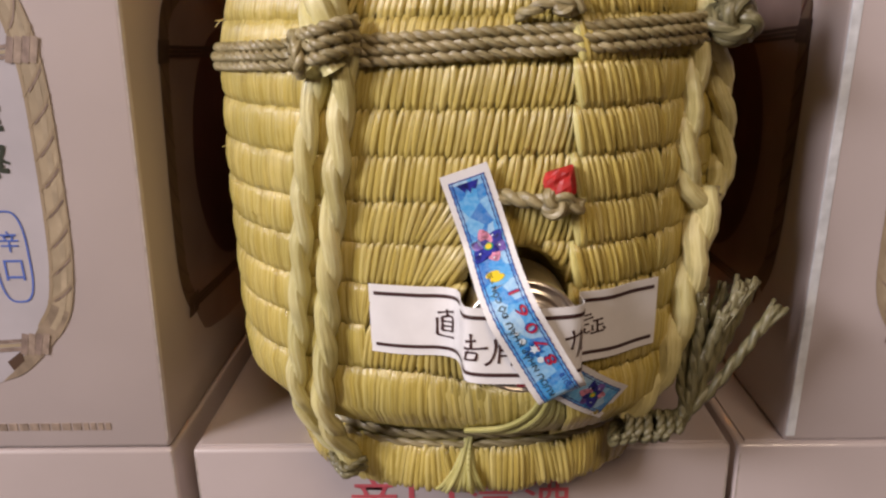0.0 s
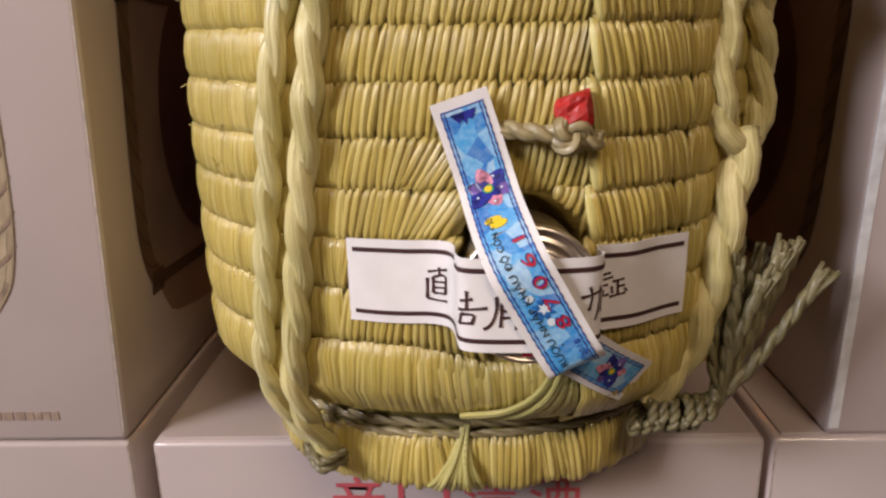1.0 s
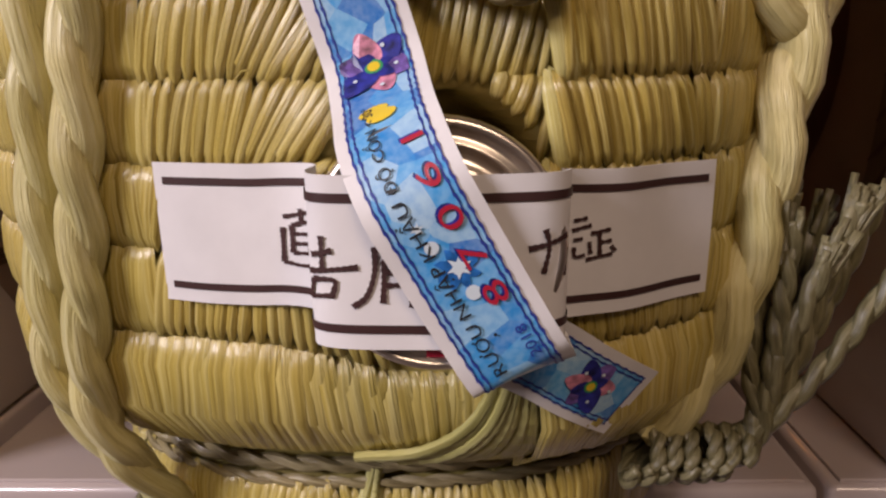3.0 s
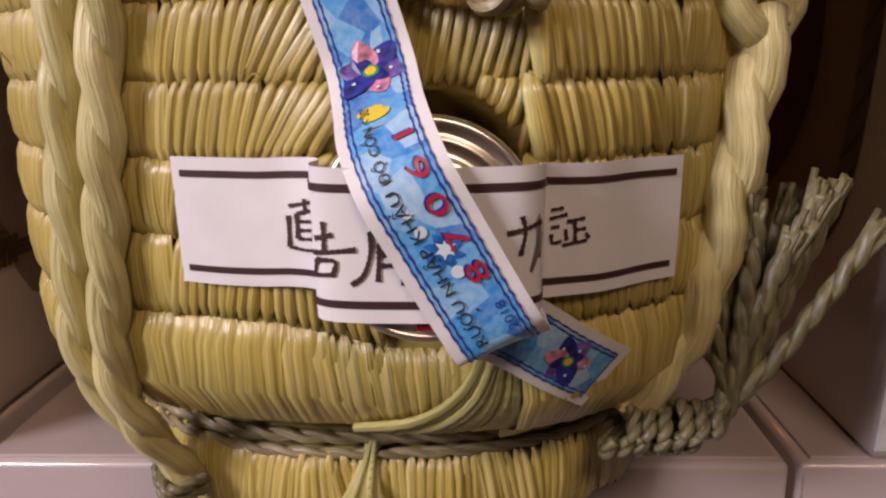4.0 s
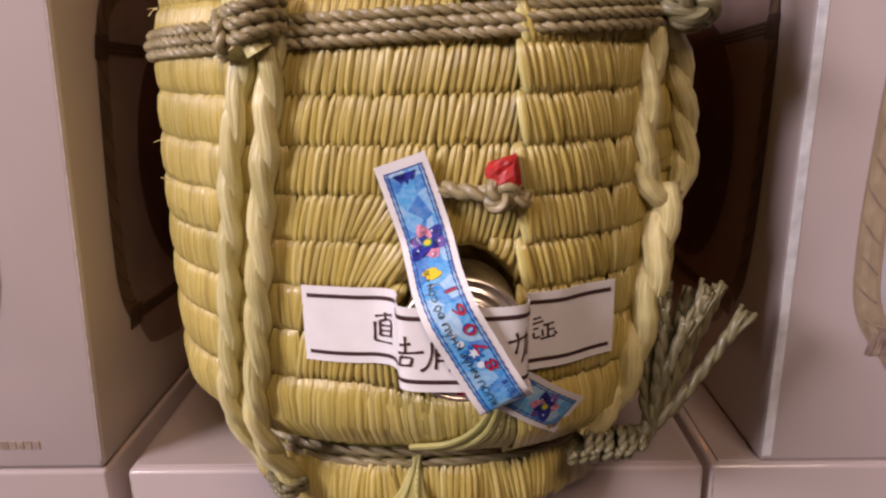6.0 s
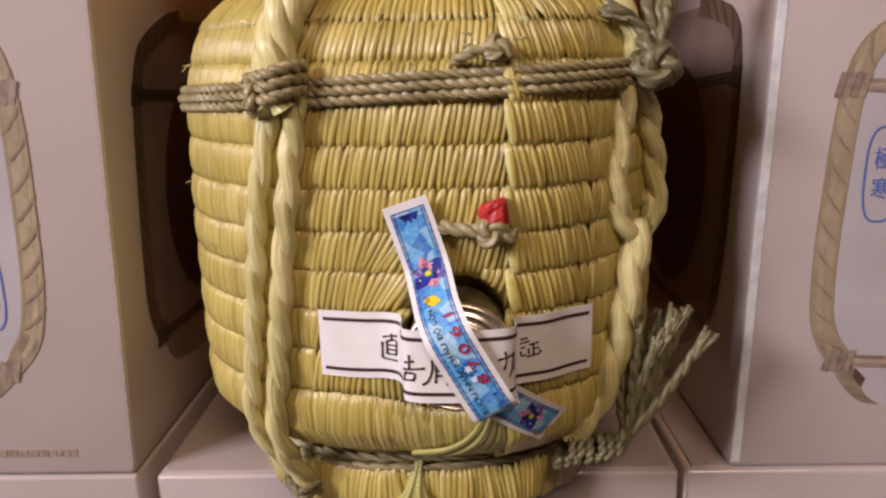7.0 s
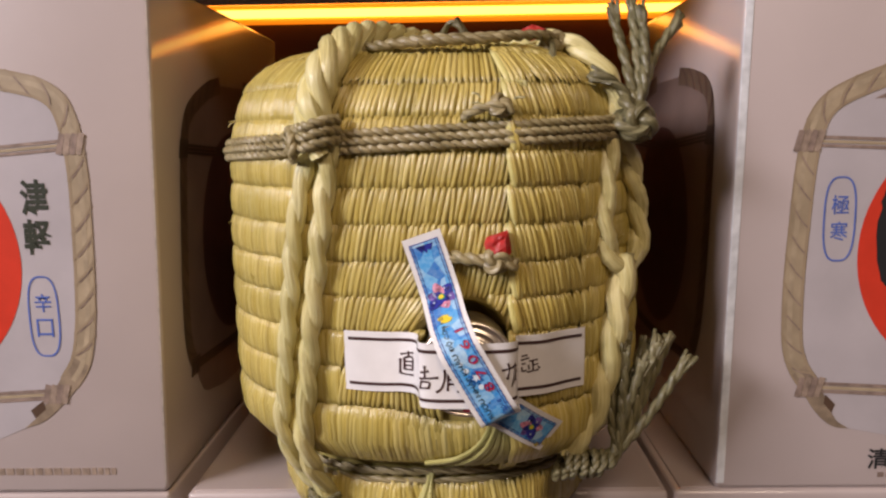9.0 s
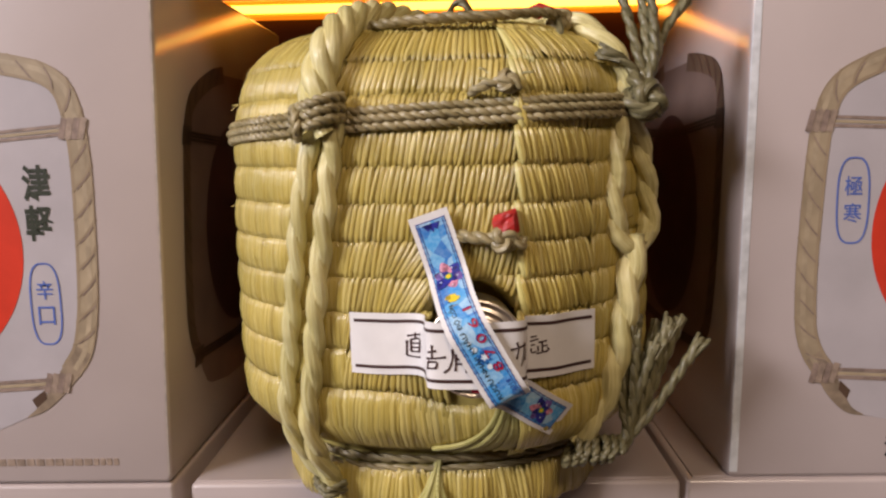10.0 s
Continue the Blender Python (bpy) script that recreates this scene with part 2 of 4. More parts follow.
def lettering(text, size, bold=0.0):
    """Corner points and faces of a word, its lower left corner at the origin."""
    cu = bpy.data.curves.new("lettering", "FONT")
    cu.body, cu.size, cu.resolution_u, cu.offset = text, size, 3, bold
    ob = new("lettering", cu)
    me = bpy.data.meshes.new_from_object(ob.evaluated_get(bpy.context.evaluated_depsgraph_get()))
    verts = [v.co.copy() for v in me.vertices]
    faces = [tuple(p.vertices) for p in me.polygons]
    bpy.data.objects.remove(ob)
    bpy.data.meshes.remove(me)
    if verts:
        x0, y0 = min(v.x for v in verts), min(v.y for v in verts)
        verts = [Vector((v.x - x0, v.y - y0, 0)) for v in verts]
    return verts, faces


def fitted(text, width, height, bold=0.0):
    verts, faces = lettering(text, 1.0, bold)
    w, h = max(v.x for v in verts), max(v.y for v in verts)
    return [Vector((v.x * width / w, v.y * height / h, 0)) for v in verts], faces


# ---- the place: room and cabinet ----
BOXTOP = 1.207
FRONT = 0.306
BOXW, BOXH, BOXD = 0.261, 0.272, 0.262


def slab(name, dims, mat, label, category, bevel=0.0):
    return tagged(part(name, block(*dims, bevel), mat, None), label, category, "", "structure")


slab("floor", (-2.2, 2.4, -2.4, 0.9, -0.1, 0.0), FLOORTILE, "brown tiled shop floor", "floor")
slab("ceiling", (-2.2, 2.4, -2.4, 0.9, 2.8, 2.9), WALL, "plain brown shop ceiling", "ceiling")
slab("wall_back", (-2.2, 2.4, 0.8, 0.9, 0.0, 2.8), WALL, "brown painted wall behind the cabinet", "wall")
slab("wall_front", (-2.2, 2.4, -2.5, -2.4, 0.0, 2.8), WALL, "brown painted wall facing the cabinet", "wall")
slab("wall_west", (-2.3, -2.2, -2.5, 0.9, 0.0, 2.8), WALL, "brown painted side wall", "wall")
slab("wall_east", (2.4, 2.5, -2.5, 0.9, 0.0, 2.8), WALL, "brown painted side wall", "wall")

cabinet = tagged(new("display_cabinet"), "dark red-brown wooden display cabinet holding cartons", "cabinet")
part("back_panel", block(-0.9, 1.06, 0.625, 0.645, 0.0, 2.2, 0.001), WOOD, cabinet)
part("side_panel", block(-0.92, -0.90, 0.28, 0.645, 0.0, 2.2, 0.001), WOOD, cabinet)
part("side_panel", block(1.06, 1.08, 0.28, 0.645, 0.0, 2.2, 0.001), WOOD, cabinet)
part("shelf", block(-0.9, 1.06, 0.29, 0.625, BOXTOP - BOXH - 0.022, BOXTOP - BOXH, 0.001), WOOD, cabinet)
part("shelf", block(-0.9, 1.06, 0.29, 0.625, 1.522, 1.544, 0.001), WOOD, cabinet)
part("plinth", block(-0.9, 1.06, 0.31, 0.625, 0.0, 0.08, 0.001), WOOD, cabinet)

strip = tagged(new("led_strip_light"), "glowing amber strip light under the upper shelf", "strip light")
part("diffuser", block(-0.6, 0.76, 0.604, 0.616, 1.4975, 1.5118, 0.002), GLOW, strip, "amber diffuser")
part("light_line", block(-0.6, 0.76, 0.6015, 0.6038, 1.5015, 1.5085, 0.001), LED, strip, "bright lit line")
part("channel", block(-0.6, 0.76, 0.600, 0.6248, 1.512, 1.5218, 0.001), STEEL, strip, "metal channel")

# ---- cartons ----


def poly_part(name, outline, y, mat, parent, label=""):
    """A flat printed shape on a carton's front, from its outline in x, z."""
    bm = bmesh.new()
    bm.faces.new([bm.verts.new((x, y, z)) for x, z in outline])
    bmesh.ops.triangulate(bm, faces=bm.faces[:])
    bmesh.ops.recalc_face_normals(bm, faces=bm.faces[:])
    return part(name, bm, mat, parent, label)


def band_part(name, line, width, y, mat, parent, label=""):
    """A printed band that follows a line in x, z."""
    pts = spline([(x, 0, z) for x, z in line], 0.002)
    fs = frames(pts)
    verts, faces = [], []
    for p, (t, _, _) in zip(pts, fs):
        side = Vector((t.z, 0, -t.x)).normalized() * width / 2
        verts += [(p.x + side.x, y, p.z + side.z), (p.x - side.x, y, p.z - side.z)]
    for i in range(len(pts) - 1):
        faces.append((2 * i, 2 * i + 1, 2 * i + 3, 2 * i + 2))
    return link(name, mesh_of(name, verts, faces, mat), parent, label)


def flat_text(name, text, x, z, w, h, y, mat, parent, label="", bold=0.006):
    verts, faces = fitted(text, w, h, bold)
    return link(name, mesh_of(name, [(x + v.x, y, z + v.y) for v in verts], faces, mat, smooth=False), parent, label)


def ellipse(cx, cz, rx, rz, n=48, power=2.0):
    out = []
    for i in range(n):
        w = 2 * math.pi * i / n
        c, s = math.cos(w), math.sin(w)
        out.append((cx + rx * math.copysign(abs(c) ** (2 / power), c), cz + rz * math.copysign(abs(s) ** (2 / power), s)))
    return out


def carton(label, showing, lean_l=0.0, lean_r=0.0, side=0):
    """A laminated carton, its lower front left corner at the origin; showing is the panel turned to the front.
    lean_l, lean_r: how far its upright sides lean to the right with height; side: 1 or -1, the side panel with the same
    picture in darker colours."""
    def leant(bm):
        for v in bm.verts:
            v.co.x += v.co.z * (lean_l * (1 - v.co.x / BOXW) + lean_r * v.co.x / BOXW)
        return bm
    box = tagged(new("carton"), label, "carton", "white cartons on the shelf")
    part("body", leant(block(0, BOXW, 0, BOXD, 0, BOXH - 0.0012, 0.0024, 3)), CARD, box, smooth=True)
    part("lid_flap", leant(block(0.0035, BOXW - 0.0035, 0.0025, BOXD - 0.003, BOXH - 0.0014, BOXH, 0.0005)), CARD, box)
    # worn fold lines along the front upright edges
    for x in (0.0014, BOXW - 0.0014):
        part("fold_line", leant(block(x - 0.0005, x + 0.0005, 0.0002, 0.0012, 0.004, BOXH - 0.006)), CARDEDGE, box)
    # strip that paints the window's pale gleam along the rubbed front edge
    if side < 0:
        part("rubbed_edge", leant(block(0.0006, 0.0048, -0.0003, 0.0012, 0.003, BOXH - 0.005, 0.0003)), EDGEGLEAM, box, "rubbed front edge with a painted pale gleam")
    if showing == "lettered":
        for i, c in enumerate("辛口清酒"):
            flat_text("lettering", c, 0.0765 + i * 0.0285, BOXH - 0.0405, 0.0225, 0.0225, -0.0003, BOXRED, box, "red printed character")
    if showing != "picture":
        return box
    m = BOXW / 2
    left = [(0.108, 0.2235), (0.090, 0.2205), (0.0753, 0.216), (0.0623, 0.211), (0.0510, 0.205), (0.0443, 0.197), (0.0403, 0.184), (0.0383, 0.167), (0.0370, 0.144),
            (0.0358, 0.115), (0.0360, 0.091), (0.0373, 0.077), (0.0413, 0.066), (0.0475, 0.057), (0.0533, 0.046), (0.0605, 0.037), (0.0690, 0.0335)]
    right = [(0.160, 0.2245), (0.180, 0.2225), (0.2010, 0.2185), (0.212, 0.215), (0.220, 0.208), (0.224, 0.196), (0.2255, 0.186), (0.2265, 0.169), (0.2262, 0.144),
             (0.2252, 0.115), (0.2235, 0.093), (0.2195, 0.074), (0.212, 0.062), (0.205, 0.053), (0.196, 0.043), (0.186, 0.037)]
    body = left + [(0.100, 0.0275), (m, 0.026), (0.165, 0.028)] + right[::-1]
    poly_part("printed_cask", body, -0.0002, PRINTWHITE, box, "printed picture of a white cask")
    for line, way in ((left, 1), (right, -1)):
        tail = spline([(x, 0, z) for x, z in line[-5:]], 0.002)
        sides = ([], [])
        for k, (q, (t, _, _)) in enumerate(zip(tail, frames(tail))):
            w = 0.0052 * (1 - (k / (len(tail) - 1)) ** 2.2)
            sides[0].append((q.x + t.z * w, q.z - t.x * w))
            sides[1].append((q.x - t.z * w, q.z + t.x * w))
        poly_part("printed_rope_tail", sides[0] + sides[1][::-1][1:], -0.00042, PRINTTAIL, box)
        line = line[:-3]
        band_part("printed_rope", line, 0.0108, -0.0004, PRINTROPE, box, "printed tan rope")
        pts = spline([(x, 0, z) for x, z in line], 0.0012)
        def beside(k, d):
            k = max(1, min(len(pts) - 2, k))
            t = (pts[k + 1] - pts[k - 1]).normalized()
            return pts[k].x + t.z * d, pts[k].z - t.x * d
        # darker printed shading on the rope's inner and outer edges, then the lay of its strands
        for d, w, mat in ((-0.0047 * way, 0.0016, PRINTDARK), (0.0050 * way, 0.0008, PRINTDARK), (0.0012 * way, 0.0026, PRINTPALE)):
            band_part("printed_rope_shade", [beside(k, d) for k in range(1, len(pts) - 1, 3)], w, -0.0005, mat, box)
        for k in range(4, len(pts) - 14, 11):
            turn = [beside(k, 0.0054 * way), beside(k + 3, 0.0036 * way), beside(k + 7, 0.0), beside(k + 10, -0.0036 * way), beside(k + 12, -0.0054 * way)]
            band_part("printed_crease", turn, 0.0011, -0.0006, PRINTDARK, box)
            band_part("printed_crease", [(x + 0.0008, z - 0.0008) for x, z in turn[1:4]], 0.0007, -0.00065, PRINTCORD, box)
    for x0, z0, x1, z1, w in ((0.0405, 0.1845, 0.2250, 0.1880, 0.0026), (0.0480, 0.0565, 0.2060, 0.0560, 0.0030)):
        for dz in (-0.0021, 0.0, 0.0021):
            band_part("printed_cord", [(x0, z0 + dz), (m, min(z0, z1) + dz - 0.0030), (x1, z1 + dz)], w * 0.62, -0.0005, PRINTCORD if dz else PRINTROPE, box, "printed grey cord")
        for x, z in ((x0, z0), (x1, z1)):
            for k in range(4):
                band_part("printed_knot", [(x - 0.0074 + k * 0.0034, z - 0.0052), (x - 0.0060 + k * 0.0034, z + 0.0004), (x - 0.0048 + k * 0.0034, z + 0.0054)], 0.0031, -0.0007 - 0.00004 * k, PRINTKNOT if k % 2 else PRINTCORD, box)
    for x, tip in ((0.0555, 0.061), (0.1975, 0.190)):
        poly_part("printed_rope_shadow", [(x, 0.0525), (tip, 0.0470), (tip + (x - tip) * 0.3, 0.0425), (x - (tip - x) * 0.1, 0.0475)], -0.00045, PRINTSHADE, box)
    poly_part("printed_straw_tip", [(0.0705, 0.2050), (0.0780, 0.2085), (0.0900, 0.2100), (0.0880, 0.2065), (0.0790, 0.2052)], -0.0004, PRINTCORD, box)
    poly_part("printed_sun", ellipse(0.1300, 0.1275, 0.0628, 0.066, 72), -0.0004, PRINTRED, box, "printed red sun disc")
    ragged = random.Random(17)
    for x, w, z0, z1 in ((0.092, 0.030, 0.108, 0.163), (0.128, 0.028, 0.120, 0.170), (0.158, 0.020, 0.085, 0.160), (0.126, 0.044, 0.082, 0.106)):
        edge = [(px + ragged.uniform(-0.0011, 0.0011), pz + ragged.uniform(-0.0022, 0.0022)) for px, pz in ellipse(x, (z0 + z1) / 2, w / 2, (z1 - z0) / 2, 40, 3.2)]
        poly_part("printed_brush_stroke", edge, -0.0006, BLACKINK, box, "black printed brush stroke")
    for x, z, text in ((0.0570, 0.1450, "極寒"), (0.2022, 0.0985, "辛口")):
        band_part("printed_oval", [(px, pz) for px, pz in ellipse(x, z, 0.0078, 0.0213, 36, 3.0) + [(x + 0.0078, z)]], 0.0009, -0.0005, PRINTBLUE, box, "blue printed oval")
        for i, c in enumerate(text):
            flat_text("lettering", c, x - 0.0044, z + 0.0025 - i * 0.0135, 0.0088, 0.0098, -0.0005, PRINTBLUE, box, "blue printed character")
    for i, c in enumerate("津軽"):
        flat_text("lettering", c, 0.1955, 0.152 - i * 0.0205, 0.0145, 0.0185, -0.0005, PRINTGREEN, box, "dark printed character", 0.03)
    for i, c in enumerate("清酒"):
        flat_text("lettering", c, 0.080 + i * 0.0135, 0.0108, 0.0115, 0.0115, -0.0003, BLACKINK, box, "black printed character", 0.02)
    for i in range(6):
        part("printed_bar", block(0.086 + i * 0.0045, 0.0893 + i * 0.0045, -0.0003, 0.0002, 0.0062, 0.0088), PRINTCORD, box)
    for i in range(14):  # small print as bars
        w = 0.0042 if i < 10 else 0.0026
        x = 0.168 + (i * 0.0052 if i < 10 else 0.052 + (i - 10) * 0.0036)
        part("printed_bar", block(x, x + w, -0.0003, 0.0002, 0.0102, 0.0140), PRINTKNOT, box)
    # the front's picture again on the side panel, in darker colours
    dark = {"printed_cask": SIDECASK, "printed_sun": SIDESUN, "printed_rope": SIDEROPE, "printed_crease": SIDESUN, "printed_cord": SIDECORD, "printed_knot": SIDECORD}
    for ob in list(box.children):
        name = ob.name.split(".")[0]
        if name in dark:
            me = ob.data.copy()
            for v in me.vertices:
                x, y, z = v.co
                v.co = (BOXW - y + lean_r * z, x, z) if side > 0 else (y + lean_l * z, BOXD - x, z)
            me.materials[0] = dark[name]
            link(name, me, box, "darker copy of the printed cask picture" if name == "printed_cask" else "")
    return box


picture_box = carton("glossy white carton printed with a roped white cask", "picture", 0.0, 0.030, 1)
picture_box.matrix_world = pose(-0.066 - BOXW, FRONT, BOXTOP)
right_box = carton("glossy white carton printed with a roped white cask", "picture", 0.018, 0.0, -1)
right_box.matrix_world = pose(0.2297, FRONT + 0.001, BOXTOP)
low_box = carton("glossy white carton with red lettering under the cask", "lettered")
low_box.matrix_world = pose(-0.056, FRONT, BOXTOP - BOXH)
plain_box = carton("plain glossy white carton in the lower row", "plain")
plain_box.matrix_world = pose(-0.0655 - BOXW, FRONT + 0.0005, BOXTOP - BOXH)
copy_thing(plain_box, pose(0.2085, FRONT + 0.0005, BOXTOP - BOXH))

# ---- the straw-wrapped cask ----
CX, CY, A, POWER = 0.080, 0.3555, 0.1085, 2.4
PROFILE = [(1.207, 0.76), (1.209, 0.795), (1.214, 0.81), (1.223, 0.80), (1.229, 0.765), (1.236, 0.755), (1.241, 0.82), (1.246, 0.89), (1.253, 0.955), (1.263, 0.985),
           (1.285, 1.0), (1.35, 1.0), (1.39, 0.985), (1.405, 0.965), (1.418, 0.925), (1.427, 0.875), (1.4335, 0.79), (1.437, 0.66)]


def surf(theta, z, off=0.0):
    """A point of the cask's skin: theta 0 faces the shop, growing to the right."""
    k = float(np.interp(z, [p[0] for p in PROFILE], [p[1] for p in PROFILE]))
    s, c = math.sin(theta), math.cos(theta)
    r = (A * k + off) / (abs(s) ** POWER + abs(c) ** POWER) ** (1 / POWER)
    return Vector((CX + r * s, CY - r * c, z))


def theta_at(x, z=1.33):
    lo, hi = -1.4, 1.4
    for _ in range(40):
        mid = (lo + hi) / 2
        lo, hi = (mid, hi) if surf(mid, z).x < x else (lo, mid)
    return lo


cask = tagged(new("straw_cask"), "cask wrapped in woven yellow-green straw, roped, on a carton", "cask")
SEAM = theta_at(0.1145)
HOLE_X, HOLE_Z, HOLE_R = 0.0968, 1.3035, 0.0215


def in_hole(p, grow=0.0):
    return p.y < CY and (p.x - HOLE_X) ** 2 + (p.z - HOLE_Z) ** 2 < (HOLE_R + grow) ** 2


# backing skin with the opening for the cap, and the dark barrel inside it
SIDES = 360
zs = [1.207 + (1.437 - 1.207) * i / 160 for i in range(161)]
verts, faces, uvs = [], [], []
for z in zs:
    for k in range(SIDES):
        here = surf(2 * math.pi * k / SIDES, z, -0.0012)
        verts.append(surf(2 * math.pi * k / SIDES, z, -0.024) if in_hole(here, -0.001) else here)
        uvs.append((k / SIDES, z))
for i in range(len(zs) - 1):
    for k in range(SIDES):
        q = (i * SIDES + k, i * SIDES + (k + 1) % SIDES, (i + 1) * SIDES + (k + 1) % SIDES, (i + 1) * SIDES + k)
        faces.append(q)
faces.append(tuple(range(SIDES - 1, -1, -1)))
faces.append(tuple((len(zs) - 1) * SIDES + k for k in range(SIDES)))
link("straw_backing", mesh_of("straw_backing", verts, faces, UNDER, uvs), cask)
verts, faces = [], []
for z in (1.212, 1.25, 1.30, 1.36, 1.41, 1.43):
    for k in range(64):
        verts.append(surf(2 * math.pi * k / 64, z, -0.027))
for i in range(5):
    for k in range(64):
        faces.append((i * 64 + k, i * 64 + (k + 1) % 64, (i + 1) * 64 + (k + 1) % 64, (i + 1) * 64 + k))
link("barrel", mesh_of("barrel", verts, faces, BARREL), cask, "dark wooden barrel under the straw")

# straw blades: spindle-shaped bundles in stitched rows
STATIONS = {
    "spindle": ((-0.5, 0.10, -0.75), (-0.44, 0.50, 0.15), (-0.30, 0.90, 0.80), (0.0, 1.0, 1.0), (0.30, 0.92, 0.82), (0.44, 0.52, 0.10), (0.5, 0.10, -0.80)),
    "blade": ((-0.5, 0.30, -0.75), (-0.45, 0.80, 0.05), (-0.30, 1.0, 0.72), (0.0, 1.0, 1.0), (0.30, 1.0, 0.72), (0.45, 0.80, 0.05), (0.5, 0.25, -0.75)),
}
SECTION = {"spindle": (0.25, 0.82, 1.0), "blade": (0.66, 0.92, 1.0)}  # height at the edge, half-way and along the middle
blade_rng = random.Random(5)


def blade_shape(variant, kind):
    r = random.Random(variant)
    bend, skew = r.uniform(-0.16, 0.16), r.uniform(-0.35, 0.35)
    low, mid, top = SECTION[kind]
    v, u = [], []
    for s, w, h in STATIONS[kind]:
        for i, (a, d) in enumerate(((-0.5, low), (-0.3, mid + skew * 0.2), (skew * 0.3, top + r.uniform(-0.05, 0.07)), (0.3, mid - skew * 0.2), (0.5, low))):
            v.append(Vector((a * w + bend * (0.25 - s * s), h * d if h > 0 else h, s)))
            u.append((i / 4 + variant * 1.3, s + 0.5))
    f = []
    for j in range(len(STATIONS[kind]) - 1):
        for i in range(4):
            q = j * 5 + i
            f.append((q, q + 1, q + 6, q + 5))
    return v, f, u


SHAPES = [blade_shape(i, "spindle") for i in range(10)] + [blade_shape(i, "blade") for i in range(10)]
BLADES = [mesh_of("straw_blade", v, f, STRAW, u) for v, f, u in SHAPES]
singles, rest = [], {}


def blade(theta, z0, z1, width, height, lean, off, panel, single, fine=False):
    """Places one blade on the skin between two heights."""
    zm = (z0 + z1) / 2
    a, b = surf(theta - lean / 2, z0, off), surf(theta + lean / 2, z1, off)
    up = b - a
    mid = (surf(theta, zm, off) + (a + b) / 2) / 2
    tang = (surf(theta + 0.01, zm, off) - surf(theta - 0.01, zm, off)).normalized()
    out = tang.cross(up).normalized()
    if out.dot(mid - Vector((CX, CY, zm))) < 0:
        out = -out
    side = up.cross(out).normalized() * width
    out = out * height
    m = Matrix(((side.x, out.x, up.x, mid.x), (side.y, out.y, up.y, mid.y), (side.z, out.z, up.z, mid.z), (0, 0, 0, 1)))
    pick = blade_rng.randrange(10) + (10 if fine else 0)
    if single and len(singles) < 300:
        singles.append((m, pick))
    else:
        rest.setdefault(panel, []).append((m, pick))


def curved_blade(theta, z0, z1, width, height, lean, off, panel):
    """A blade that follows the skin's curve, where the cask rounds in at its foot and shoulder."""
    r = (surf(theta, (z0 + z1) / 2) - Vector((CX, CY, (z0 + z1) / 2))).length

    def at(q):
        return surf(theta + lean * q.z + q.x * width / r, z0 + (z1 - z0) * (q.z + 0.5), off + q.y * height)
    rest.setdefault(panel, []).append((at, 10 + blade_rng.randrange(10)))


ROWS = [1.2405, 1.2762, 1.2943, 1.3110, 1.3267, 1.3424, 1.3586, 1.3747, 1.3900, 1.4050, 1.4200, 1.4330]
B0, B1 = theta_at(0.040), SEAM  # front panel, where single blades can be told apart


def pitch_at(theta):
    return 0.0024 if B0 - 0.05 < theta < SEAM else 0.0022 if SEAM <= theta < 0.9 else 0.0018


def flap_off(theta):
    """How far the overlapping flap stands off the skin below it."""
    if SEAM <= theta < 2.5:
        return 0.0016 + 0.0056 * max(0.0, 1 - (theta - SEAM) / 0.45)
    return 0.0003


def bowed(x, z):
    """Rows of straw bow down below the opening for the cap."""
    return z - 0.0080 * math.exp(-((x - HOLE_X + 0.003) / 0.021) ** 2 - ((z - 1.2762) / 0.0105) ** 2)


